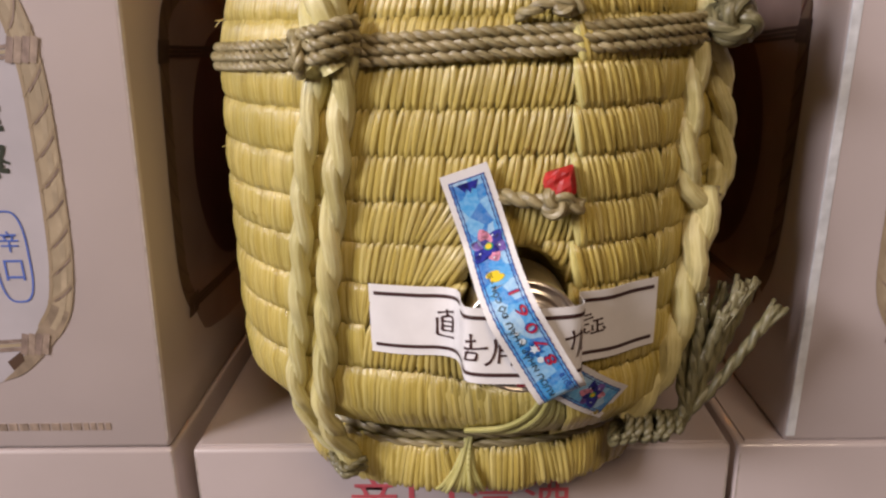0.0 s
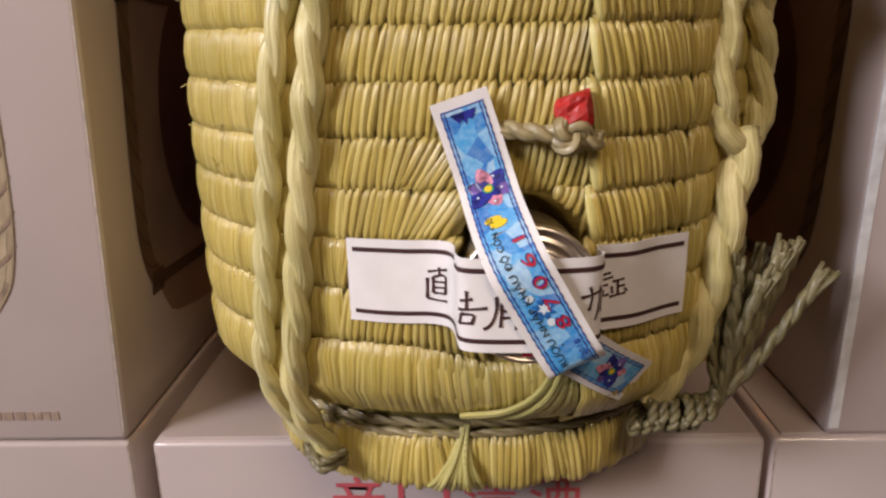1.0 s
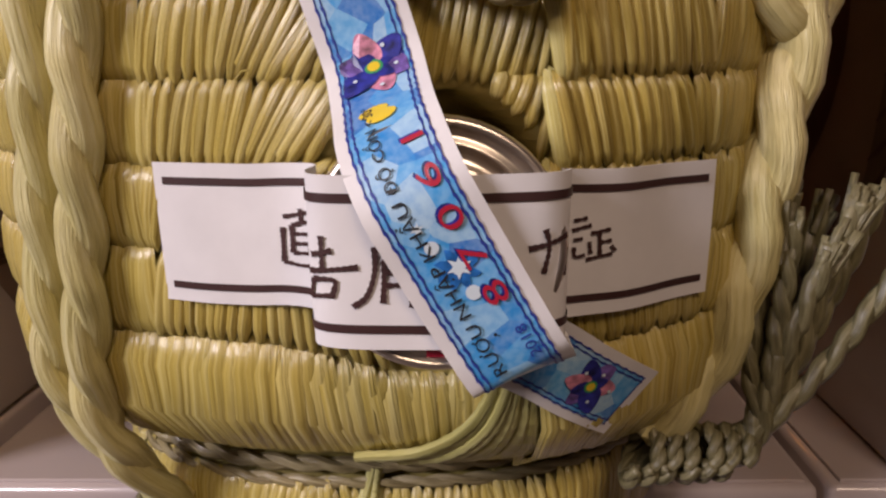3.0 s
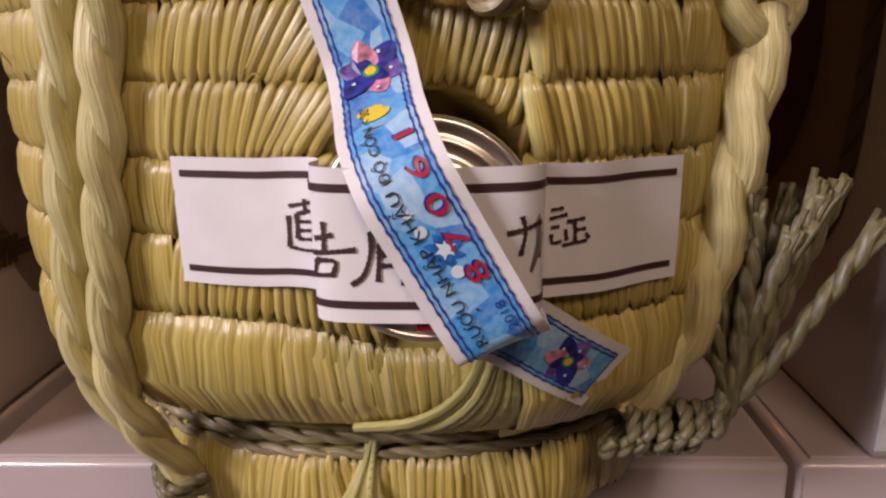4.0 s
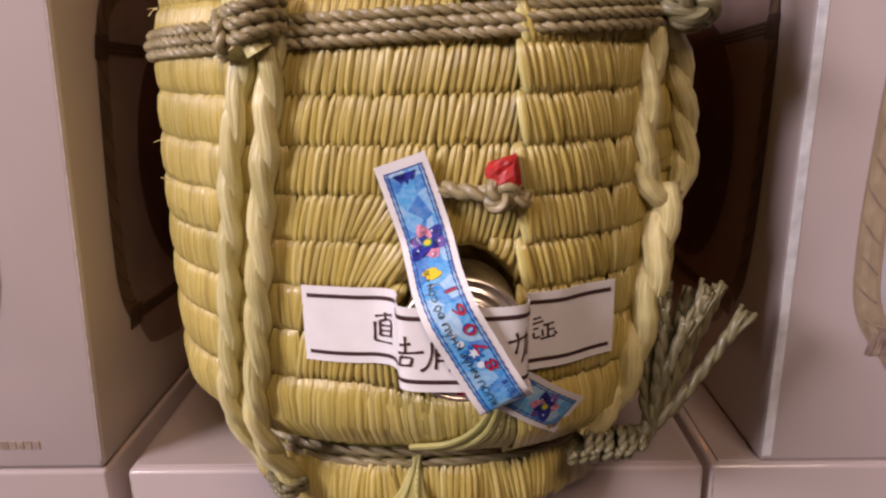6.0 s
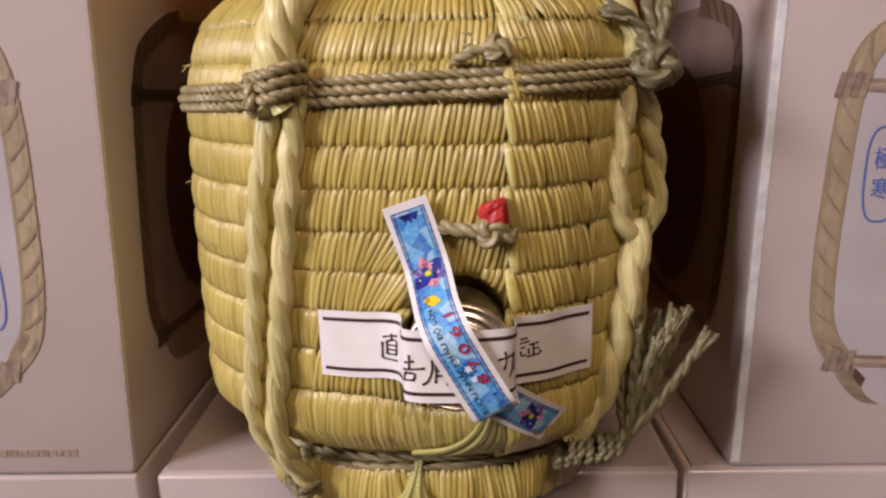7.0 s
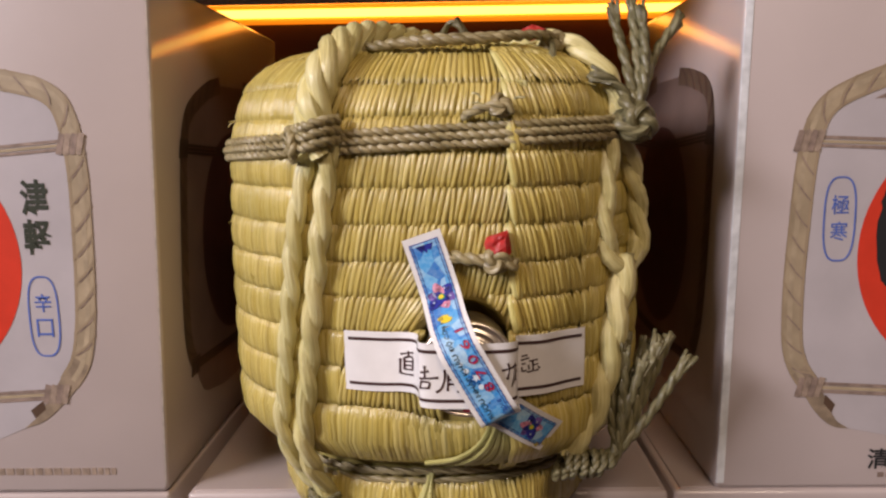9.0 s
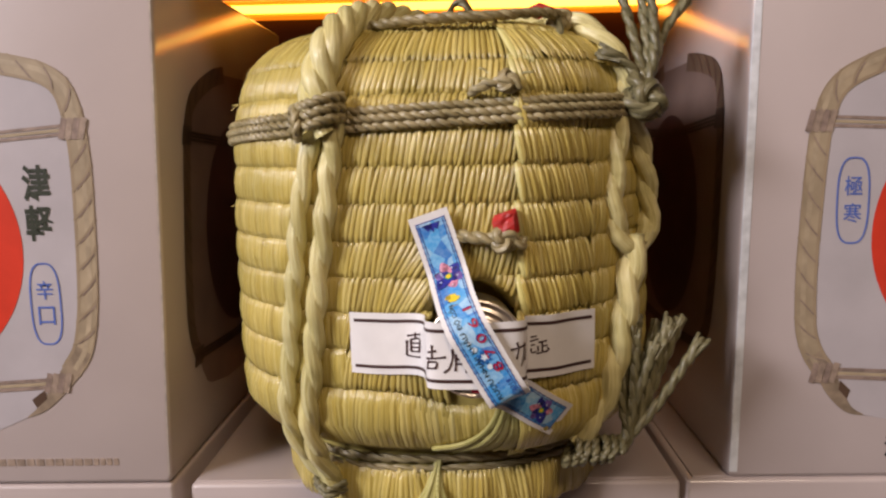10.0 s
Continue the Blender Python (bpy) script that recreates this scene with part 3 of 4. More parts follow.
def row_of_blades(z0, z1, k):
    theta = -math.pi + (0.009 if k % 2 else 0.0)
    foot = z0 < 1.235
    while theta < math.pi:
        here = surf(theta, (z0 + z1) / 2)
        radius = math.hypot(here.x - CX, here.y - CY)
        p = pitch_at(theta)
        front = B0 < theta < B1
        flap = SEAM <= theta < 2.5
        deep = not foot and z1 < 1.28
        smooth_side = deep or (not front and not SEAM <= theta < SEAM + 0.40)
        low, top = (bowed(here.x, z0), bowed(here.x, z1)) if front else (z0, z1)
        zm = (low + top) / 2
        lean = (0.036 if front else -0.034 if flap and theta < SEAM + 0.30 else 0.006) + blade_rng.gauss(0, 0.007)
        if front and zm < 1.285:
            lean -= 0.075 * math.exp(-((here.x - 0.085) / 0.022) ** 2)
        elif front and zm < 1.335:
            lean += 0.085 * math.exp(-((here.x - 0.072) / 0.010) ** 2)
        off = 0.0004 + 0.0012 * math.sin(theta * 9) ** 2 if foot else flap_off(theta)
        jig = blade_rng.uniform(-0.0005, 0.0005)
        wide = p * (blade_rng.uniform(1.7, 2.2) if smooth_side else blade_rng.uniform(1.18, 1.50))
        high = (0.0030 if deep else 0.0017) * blade_rng.uniform(0.92, 1.08) if smooth_side else 0.0021 * blade_rng.uniform(0.8, 1.2)
        if foot:
            wide *= 1.2
            jig *= 2.4
            lean += 0.03 * math.sin(theta * 13)
        overlap = 0.0013 if not smooth_side else 0.0009
        low, top = low - overlap + jig, top + overlap + jig
        mid = surf(theta, zm)
        skip = False
        if theta < SEAM and in_hole(mid, 0.004):
            skip = True
            if top > HOLE_Z and not in_hole(surf(theta, z1 - 0.004)):
                low = max(z0, HOLE_Z + math.sqrt(max(0, HOLE_R ** 2 - (mid.x - HOLE_X) ** 2)))
                skip = top - low < 0.004
                lean *= (top - low) / (z1 - z0)
        if not skip:
            if SEAM <= theta < SEAM + 0.07 and not foot:
                blade(theta, low, top, wide, high, 0.03, 0.0003, "wrap", False, smooth_side)
            if deep:
                curved_blade(theta, low, top, wide, high, lean, off, "flap" if flap else "wrap")
            else:
                blade(theta, low, top, wide, high, lean, off, "flap" if flap else "wrap", front and z0 > 1.29 and z1 < 1.40, smooth_side)
        theta += p / radius * blade_rng.uniform(0.92, 1.08)


for k, (z0, z1) in enumerate(zip(ROWS, ROWS[1:])):
    row_of_blades(z0, z1, k)
row_of_blades(1.2076, 1.2290, 1)   # the foot below the lower cord
row_of_blades(1.4330, 1.4368, 0)

# folded edge of the overlapping flap: pale wedges of straw turned in at the seam
for k, (z0, z1) in enumerate(zip(ROWS[:-1], ROWS[1:])):
    for j in range(6):
        d = 0.002 + 0.011 * j
        blade(SEAM + d, z0 - 0.002, z1 + 0.001 + 0.0004 * j, 0.0036, 0.0019, -0.030 - 0.006 * j + blade_rng.gauss(0, 0.008), 0.0068 - 0.0003 * j, "edge", False)

for m, pick in singles:
    ob = link("straw_blade", BLADES[pick], cask)
    ob.matrix_local = m
for panel, items in rest.items():
    verts, faces, uvs = [], [], []
    for m, pick in items:
        v, f, u = SHAPES[pick]
        base = len(verts)
        verts += [m(q) if callable(m) else m @ q for q in v]
        faces += [tuple(base + i for i in q) for q in f]
        uvs += u
    tagged(link("straw_covering", mesh_of("straw_covering", verts, faces, EDGE if panel == "edge" else STRAW, uvs), cask, "woven straw rows"), kind="stuff")

# fresh straw bundle tucked in below the flap's edge
rng = random.Random(3)
bundle = tagged(new("straw_bundle"), "", "")
bundle.parent = cask
INNER = ((0.1058, 1.2800), (0.1045, 1.2690), (0.1000, 1.2590), (0.0905, 1.2510), (0.0770, 1.2462))
OUTER = ((0.1138, 1.2795), (0.1150, 1.2690), (0.1180, 1.2580), (0.1220, 1.2490), (0.1255, 1.2425))
for i in range(30):
    f = (i % 20) / 19 if i < 20 else rng.random()
    e = 0.0036 + (0.0012 if i >= 20 else 0.0) + 0.0020 * (1 - f)
    line = [(a + (c - a) * f + rng.uniform(-0.0004, 0.0004), b + (d - b) * f) for (a, b), (c, d) in zip(INNER, OUTER)]
    pts = [surf(theta_at(x, z), z, max(e + h, 0.001)) for (x, z), h in zip(line, (0.0030, 0.0022, 0.0012, 0.0, -0.0016))]
    rope("straw", pts, 0.0013, 1, 0.02, GREENSTRAW, bundle, seed=i, sides=6)

# folded straw ends that fan out over the foot
fan = tagged(new("straw_bundle"), "", "")
fan.parent = cask
for i in range(14):
    d = (i % 10 - 4.5) / 4.5 if i < 10 else rng.uniform(-0.8, 0.8)
    e = 0.0024 + (0.0012 if i > 9 else 0) - 0.0006 * d * d
    line = ((0.0790 + d * 0.0014, 1.2345), (0.0775 + d * 0.0022, 1.2290), (0.0758 + d * 0.0045, 1.2215), (0.0745 + d * 0.0090, 1.2140), (0.0735 + d * 0.0125, 1.2085 + rng.uniform(-0.001, 0.0015)))
    rope("straw", [surf(theta_at(x), z, e) for x, z in line], 0.0010, 1, 0.02, GREENSTRAW, fan, seed=60 + i, sides=6)

# thick pale ropes


def skin(x, z, off):
    """The point of the skin's front with that x and z, off metres proud of it."""
    return surf(theta_at(x, z), z, off)


def draped(xz, off):
    return [skin(x, z, off) for x, z in xz]


rope("rope", draped([(0.0332, 1.3960), (0.0272, 1.3770), (0.0224, 1.3536), (0.0204, 1.3334), (0.0170, 1.3073), (0.0140, 1.2798), (0.0118, 1.2620)], 0.0040) + [(0.0120, 0.2690, 1.2450), (0.0180, 0.2745, 1.2320), (0.0280, 0.2770, 1.2200)], 0.0045, 2, 0.038, ROPE, cask, "thick pale straw rope", seed=4, hand=-1.0, sides=10)
rope("rope", draped([(0.0409, 1.3960), (0.0384, 1.3770), (0.0352, 1.3542), (0.0324, 1.3344), (0.0291, 1.3088), (0.0264, 1.2822), (0.0237, 1.2640)], 0.0050) + [(0.0215, 0.2600, 1.2470), (0.0245, 0.2680, 1.2330), (0.0290, 0.2740, 1.2190)], 0.0050, 2, 0.038, ROPE, cask, "thick pale straw rope", phase=1.2, seed=5, hand=-1.0, sides=10)
rope("handle_rope", draped([(0.0355, 1.3880), (0.0345, 1.4000), (0.0355, 1.4130)], 0.0072) + [(0.0375, 0.2575, 1.4280), (0.0440, 0.2750, 1.4390), (0.0550, 0.2990, 1.4440), (0.0740, 0.3300, 1.4440), (0.0950, 0.3650, 1.4440), (0.1100, 0.4200, 1.4430), (0.1150, 0.4600, 1.4250)], 0.0084, 4, 0.050, ROPE, cask, "thick braided pale straw rope", seed=6, hand=-1.0, sides=10)
rope("rope", [(0.1635, 0.2740, 1.3980), (0.1620, 0.2720, 1.3800), (0.1600, 0.2690, 1.3600), (0.1615, 0.2690, 1.3450), (0.1675, 0.2730, 1.3350), (0.1725, 0.2800, 1.3320)], 0.0057, 2, 0.038, ROPE, cask, "thick pale straw rope", seed=7, hand=-1.0, sides=10)
rope("rope", [(0.1705, 0.2790, 1.3980), (0.1770, 0.2860, 1.3760), (0.1810, 0.2900, 1.3560), (0.1805, 0.2875, 1.3410), (0.1730, 0.2780, 1.3350), (0.1670, 0.2710, 1.3330)], 0.0056, 2, 0.038, ROPE, cask, "thick pale straw rope", phase=0.8, seed=8, hand=-1.0, sides=10)
rope("rope", [(0.1720, 0.2750, 1.3395), (0.1695, 0.2725, 1.3270), (0.1668, 0.2705, 1.3120), (0.1635, 0.2690, 1.2914), (0.1595, 0.2685, 1.2726), (0.1525, 0.2690, 1.2559), (0.1440, 0.2730, 1.2430)], 0.0070, 2, 0.042, ROPE, cask, "thick pale straw rope", seed=9, hand=-1.0, sides=10)
rope("rope", [(0.1130, 0.3440, 1.4420), (0.1310, 0.3090, 1.4430), (0.1470, 0.2920, 1.4390), (0.1600, 0.2850, 1.4280), (0.1670, 0.2820, 1.4150), (0.1680, 0.2800, 1.4000)], 0.0052, 2, 0.036, ROPE, cask, "thick pale straw rope", seed=10, hand=-1.0, sides=10)

# cords round the cask


def ring(name, height, off, r, seed, pitch=0.009):
    pts = []
    for i in range(49):
        w = -math.pi + 2 * math.pi * i / 48
        pts.append(surf(w, height(w), off(w) if callable(off) else off))
    return rope(name, pts, r, 2, pitch, CORD, cask, "twisted olive cord", seed=seed, sides=6)


def flap_lift(base):
    return lambda w: base + 0.0050 * max(0.0, min(1.0, (w - SEAM + 0.15) / 0.2))


for i, (dz, do) in enumerate(((0.0035, 0.0026), (0.0, 0.0034), (-0.0035, 0.0026))):
    ring("cord", lambda w: 1.3958 + dz + 0.0045 * max(-1.2, min(1.2, w)), flap_lift(do), 0.0022, 20 + i)
ring("cord", lambda w: 1.2345 + 0.001 * w, 0.0022, 0.0022, 30, 0.018)
ring("cord", lambda w: 1.2300 + 0.001 * w, 0.0022, 0.0017, 31, 0.018)
rope("cord", [(0.047, 0.2790, 1.4365), (0.062, 0.2690, 1.4370), (0.085, 0.2660, 1.4380), (0.108, 0.2680, 1.4390), (0.128, 0.2790, 1.4415), (0.139, 0.2890, 1.4420)], 0.0026, 2, 0.012, CORD, cask, "twisted olive cord", seed=33)
rope("cord", [(0.050, 0.2850, 1.4375), (0.075, 0.2770, 1.4400), (0.100, 0.2780, 1.4410), (0.122, 0.2880, 1.4430)], 0.0022, 2, 0.012, CORD, cask, "twisted olive cord", seed=34)
# wrap of cord over the left pair of ropes
for i in range(3):
    z = 1.3925 + i * 0.0042
    rope("cord_wrap", [(0.0190, 0.2570, z - 0.0015), (0.0240, 0.2480, z - 0.001), (0.0310, 0.2395, z + 0.0005), (0.0385, 0.2410, z + 0.0025), (0.0430, 0.2480, z + 0.003)], 0.0025, 2, 0.009, CORD, cask, seed=40 + i)
rope("cord_wrap", [(0.0220, 0.2520, 1.4000), (0.0235, 0.2440, 1.3965), (0.0240, 0.2425, 1.3905), (0.0225, 0.2510, 1.3870)], 0.0024, 2, 0.009, CORD, cask, seed=44)
for i in range(2):
    rope("cord_wrap", [(0.0180, 0.2760, 1.2235 - i * 0.003), (0.0260, 0.2650, 1.2220 - i * 0.003), (0.0340, 0.2710, 1.2230 - i * 0.003)], 0.0018, 2, 0.009, FRAY, cask, seed=46 + i)


def knot(name, at, size, r, mat, turn, label=""):
    """A tight overhand knot: one cord wound through itself."""
    pts = []
    for i in range(41):
        w = 2 * math.pi * i / 40
        q = Vector(((2 + math.cos(3 * w)) * math.cos(2 * w), (2 + math.cos(3 * w)) * math.sin(2 * w), 1.3 * math.sin(3 * w))) * (size / 3)
        pts.append(Vector(at) + turn.to_3x3() @ q)
    return rope(name, pts, r, 2, 0.022, mat, cask, label, seed=int(at[0] * 9000), sides=7, hand=-1.0)


knot("knot", (0.1735, 0.2730, 1.4030), 0.0095, 0.0034, FRAY, pose(0, 0, 0, 60, 20, 30), "greenish cord knot")
knot("knot", (0.1745, 0.2690, 1.4010), 0.0070, 0.0032, FRAY, pose(0, 0, 0, 100, 40, 10), "greenish cord knot")
knot("knot", (0.1380, 0.2900, 1.4395), 0.0050, 0.0024, CORD, pose(0, 0, 0, 70, 0, 0), "small cord knot")
knot("knot", (0.1110, 0.2445, 1.4085), 0.0040, 0.0020, CORD, pose(0, 0, 0, 70, 30, 0), "small cord knot")
knot("knot", (0.1090, 0.2385, 1.3440), 0.0045, 0.0024, CORD, pose(0, 0, 0, 80, 20, 0), "small cord knot")
# the lower cord's tie: close turns of cord round the joint
for i in range(6):
    c = Vector((0.1420 + i * 0.0037 + (0.0015 if i > 2 else 0), 0.2690 - 0.0004 * i, 1.2385 + 0.0004 * i))
    turn = [c + Vector((0.0016 * math.sin(w) + 0.0022 * math.cos(w * 0.5), -0.0058 * math.cos(w), 0.0062 * math.sin(w) * (1 - 0.05 * i))) for w in [2 * math.pi * k / 16 for k in range(17)]]
    rope("cord_turn", turn, 0.0021, 2, 0.009, FRAY, cask, seed=90 + i, sides=6)


def frayed(name, points, r, seed, label="frayed cord end"):
    rope(name, points, r, 2, 0.017, FRAY, cask, label, seed=seed, sides=7, hand=-1.0)
    rng = random.Random(seed)
    a, b = Vector(points[-2]), Vector(points[-1])
    way = (b - a).normalized()
    verts, faces, uvs = [], [], []
    for i in range(16):
        spread = Vector((rng.gauss(0, 1), rng.gauss(0, 1), rng.gauss(0, 1))) * r * 0.6
        q = b - way * 0.008 + spread * 0.5
        tube(verts, faces, uvs, [q, q + way * 0.006 + spread * 0.3, q + way * (0.0085 + rng.uniform(0, 0.0012)) + spread * 0.5], r * 0.36, 5, i)
    tagged(link("frayed_tip", mesh_of("frayed_tip", verts, faces, FRAY, uvs), cask, "frayed fibre tip"), kind="stuff")


K = (0.1750, 0.2740, 1.4060)
for i, pts in enumerate(([K, (0.1730, 0.2790, 1.4200), (0.1700, 0.2840, 1.4360), (0.1655, 0.2880, 1.4540)],
                         [K, (0.1770, 0.2800, 1.4200), (0.1765, 0.2850, 1.4380), (0.1750, 0.2890, 1.4570)],
                         [K, (0.1790, 0.2770, 1.4200), (0.1800, 0.2820, 1.4370), (0.1790, 0.2860, 1.4520)],
                         [K, (0.1800, 0.2800, 1.4180), (0.1860, 0.2860, 1.4330), (0.1980, 0.2910, 1.4490)],
                         [K, (0.1680, 0.2750, 1.4165), (0.1620, 0.2740, 1.4210), (0.1560, 0.2750, 1.4235)],
                         [(0.1380, 0.2880, 1.4400), (0.1375, 0.2810, 1.4350), (0.1370, 0.2740, 1.4270)],
                         [(0.0860, 0.3050, 1.4440), (0.0900, 0.3000, 1.4500), (0.0950, 0.2980, 1.4490), (0.0970, 0.2980, 1.4450)])):
    frayed("cord_end", pts, 0.0026 if i < 5 else 0.0018, 60 + i)
G = (0.1570, 0.2670, 1.2385)
for i, end in enumerate(((0.1715, 0.2680, 1.2950), (0.1870, 0.2720, 1.2985), (0.1930, 0.2750, 1.2990), (0.2010, 0.2690, 1.2915), (0.1790, 0.2650, 1.2900), (0.1830, 0.2790, 1.2960), (0.1740, 0.2760, 1.3000))):
    e = Vector(end)
    g = Vector(G) + Vector((0, 0.0012 * (i % 3), 0.0015 * (i % 2)))
    frayed("cord_end", [g, g + Vector((0.010, -0.001, 0.004 + 0.0006 * i)), g.lerp(e, 0.5) + Vector((0.0055 - 0.0008 * i, -0.001, -0.003)), end], 0.0026, 70 + i)

# short cord with a red paper bead across the front
rope("cord", [(0.0850, 0.2465, 1.3450), (0.0905, 0.2435, 1.3452), (0.0985, 0.2400, 1.3445), (0.1090, 0.2390, 1.3435), (0.1180, 0.2395, 1.3420)], 0.0030, 2, 0.013, CORD, cask, "twisted olive cord", seed=50)
rope("cord", [(0.0960, 0.2480, 1.4045), (0.0990, 0.2440, 1.4060), (0.1050, 0.2435, 1.4080), (0.1120, 0.2425, 1.4090), (0.1165, 0.2440, 1.4060)], 0.0022, 2, 0.012, CORD, cask, "twisted olive cord", seed=51)


def bead(at, length, radius, turn, seed):
    """A twist of red paper, folded into facets and pointed."""
    rng = random.Random(seed)
    bm = bmesh.new()
    bmesh.ops.create_icosphere(bm, subdivisions=3, radius=1)
    for v in bm.verts:
        n = v.co.copy()
        crease = 1 + 0.10 * abs(math.sin(5 * math.atan2(n.y, n.x) + 4 * n.z)) + 0.40 * noise.noise(n * 1.7 + Vector((seed * 7.3, 0, 0))) + rng.uniform(-0.03, 0.03)
        pinch = 1 - 0.72 * max(0, n.z) ** 1.4
        v.co = Vector((n.x * radius * crease * pinch, n.y * radius * 0.75 * crease, n.z * length * (1 + 0.04 * rng.uniform(-1, 1))))
    bmesh.ops.transform(bm, matrix=pose(*at) @ turn, verts=bm.verts[:])
    part("red_paper_twist", bm, REDPAPER, cask, "crumpled red paper twist")


bead((0.1103, 0.2395, 1.3505), 0.0072, 0.0047, pose(0, 0, 0, 0, 32, 0), 1)
bead((0.1290, 0.2850, 1.4435), 0.0065, 0.0030, pose(0, 0, 0, 0, 80, 0), 2)

# ---- cap ----
CAP = Vector((0.0965, 0.2200, 1.3022))
TURNED = [(0.0, 0.0), (0.0125, 0.0), (0.0130, -0.0004), (0.0136, -0.0012), (0.0150, -0.0012), (0.0156, -0.0004), (0.0162, -0.0004), (0.0167, -0.0013),
          (0.0180, -0.0013), (0.0184, -0.0003), (0.0190, 0.0), (0.0197, -0.0004), (0.0201, -0.0014), (0.0199, -0.0034), (0.0192, -0.0042), (0.0188, -0.0060), (0.0188, -0.034)]


def lathe(profile, mat, name, parent, label):
    verts, faces = [], []
    n = 72
    for r, h in profile:
        for k in range(n):
            w = 2 * math.pi * k / n
            verts.append(Vector((r * math.cos(w), h, r * math.sin(w))))
    for i in range(len(profile) - 1):
        for k in range(n):
            faces.append((i * n + k, i * n + (k + 1) % n, (i + 1) * n + (k + 1) % n, (i + 1) * n + k))
    m = Matrix.Translation(CAP) @ pose(0, 0, 0, -4, 0, 0)
    return link(name, mesh_of(name, [m @ Vector((v.x, -v.y, v.z)) for v in verts], faces, mat), parent, label)


cap = lathe(TURNED, STEEL, "cap", cask, "silver metal screw cap with concentric rings")
lathe([(0.0, 0.0003), (0.0120, 0.0003), (0.0122, -0.0004)], CAPFACE, "cap_face", cap, "brownish reflecting cap face")
for i, (x0, x1, dz) in enumerate(((0.001, 0.0045, -0.0165), (0.0045, 0.0075, -0.0172), (-0.002, 0.001, -0.0172))):
    part("red_mark", block(CAP.x + x0, CAP.x + x1, CAP.y - 0.0004, CAP.y + 0.0012, CAP.z + dz - 0.0006, CAP.z + dz + 0.0006), REDINK, cap)

# ---- paper strips on the cask ----


class Strip:
    """A bent paper strip: maps a length and a place across it to the world."""

    def __init__(self, points, across=None, step=0.0008):
        self.path = spline(points, step)
        self.run = [0.0]
        for a, b in zip(self.path, self.path[1:]):
            self.run.append(self.run[-1] + (b - a).length)
        self.length = self.run[-1]
        self.axes = []
        for i in range(len(self.path)):
            t = (self.path[min(i + 1, len(self.path) - 1)] - self.path[max(i - 1, 0)]).normalized()
            w = Vector(across) if across else Vector((-t.z, 0, t.x)).normalized()
            n = t.cross(w).normalized()
            self.axes.append((w, n if n.y < 0 or abs(n.y) < 0.05 else -n))

    def __call__(self, u, v, h=0.0):
        u = max(0.0, min(self.length, u))
        i = min(int(np.searchsorted(self.run, u, side="right")) - 1, len(self.run) - 2)
        f = (u - self.run[i]) / max(1e-9, self.run[i + 1] - self.run[i])
        p = self.path[i].lerp(self.path[i + 1], f)
        w = self.axes[i][0].lerp(self.axes[i + 1][0], f)
        n = self.axes[i][1].lerp(self.axes[i + 1][1], f).normalized()
        return p + w * v + n * h

    def at_x(self, x):
        return min(range(len(self.path)), key=lambda i: abs(self.path[i].x - x)) and self.run[min(range(len(self.path)), key=lambda i: abs(self.path[i].x - x))]

    def sheet(self, name, u0, u1, v0, v1, h, mat, parent, label="", thick=0.0, ragged=0.0, ripple=None):
        n, m = max(2, int((u1 - u0) / 0.0008)), 8
        verts, faces = [], []
        layers = (h, h - thick) if thick else (h,)
        rng = random.Random(9)
        for q in layers:
            for i in range(n + 1):
                for j in range(m + 1):
                    u, v = u0 + (u1 - u0) * i / n, v0 + (v1 - v0) * j / m
                    if ragged and j in (0, m):
                        v += ragged * math.sin(u * 2300 + j)
                    verts.append(self(u, v, q + (ripple(u, v) if ripple else 0)))
        for i in range(n):
            for j in range(m):
                a = i * (m + 1) + j
                faces.append((a, a + 1, a + m + 2, a + m + 1))
        if thick:
            o = (n + 1) * (m + 1)
            faces += [tuple(o + k for k in reversed(f)) for f in faces[:]]
            rim = [i * (m + 1) for i in range(n + 1)] + [n * (m + 1) + j for j in range(1, m + 1)] + [i * (m + 1) + m for i in range(n - 1, -1, -1)] + [j for j in range(m - 1, 0, -1)]
            e, r = len(verts), len(rim)
            verts += [verts[a] for a in rim] + [verts[a + o] for a in rim]
            for a in range(r):
                b = (a + 1) % r
                faces.append((e + a, e + b, e + r + b, e + r + a))
        return link(name, mesh_of(name, verts, faces, mat), parent, label)

    def shape(self, name, outline, h, mat, parent, label=""):
        verts = [self(u, v, h) for u, v in outline]
        return link(name, mesh_of(name, verts, [tuple(range(len(verts)))], mat, smooth=False), parent, label)

    def text(self, name, word, u, v, w, hgt, h, mat, parent, label="", turned=False, bold=0.0):
        verts, faces = fitted(word, w, hgt, bold)
        place = [self(u - q.x, v - q.y, h) if turned else self(u + q.x, v + q.y, h) for q in verts]
        return link(name, mesh_of(name, place, faces, mat, smooth=False), parent, label)


zl, zc, zr = 1.2983, 1.3002, 1.2966  # heights of the seal's middle on the straw, on the cap and on the flap
label_line = [skin(0.0428, zl, 0.0022), skin(0.052, zl, 0.0028), skin(0.061, zl, 0.0034), skin(0.068, zl + 0.0003, 0.0040), (0.0728, 0.2405, zl + 0.0006), (0.0752, 0.2350, zl + 0.0010), (0.0762, 0.2235, zc), (0.0782, 0.2192, zc),
              (0.086, 0.2175, zc), (0.098, 0.2170, zc), (0.110, 0.2180, zc), (0.1150, 0.2198, zc), (0.1168, 0.2225, zc), (0.1172, 0.2300, 1.2990), (0.1180, 0.2372, 1.2980),
              (0.1212, 0.2396, 1.2975), (0.130, 0.2438, 1.2970), (0.140, 0.2505, zr + 0.0002), (0.1500, 0.2565, zr)]
seal = tagged(new("paper_seal"), "white paper seal with brown stripes and characters across the cap", "label")
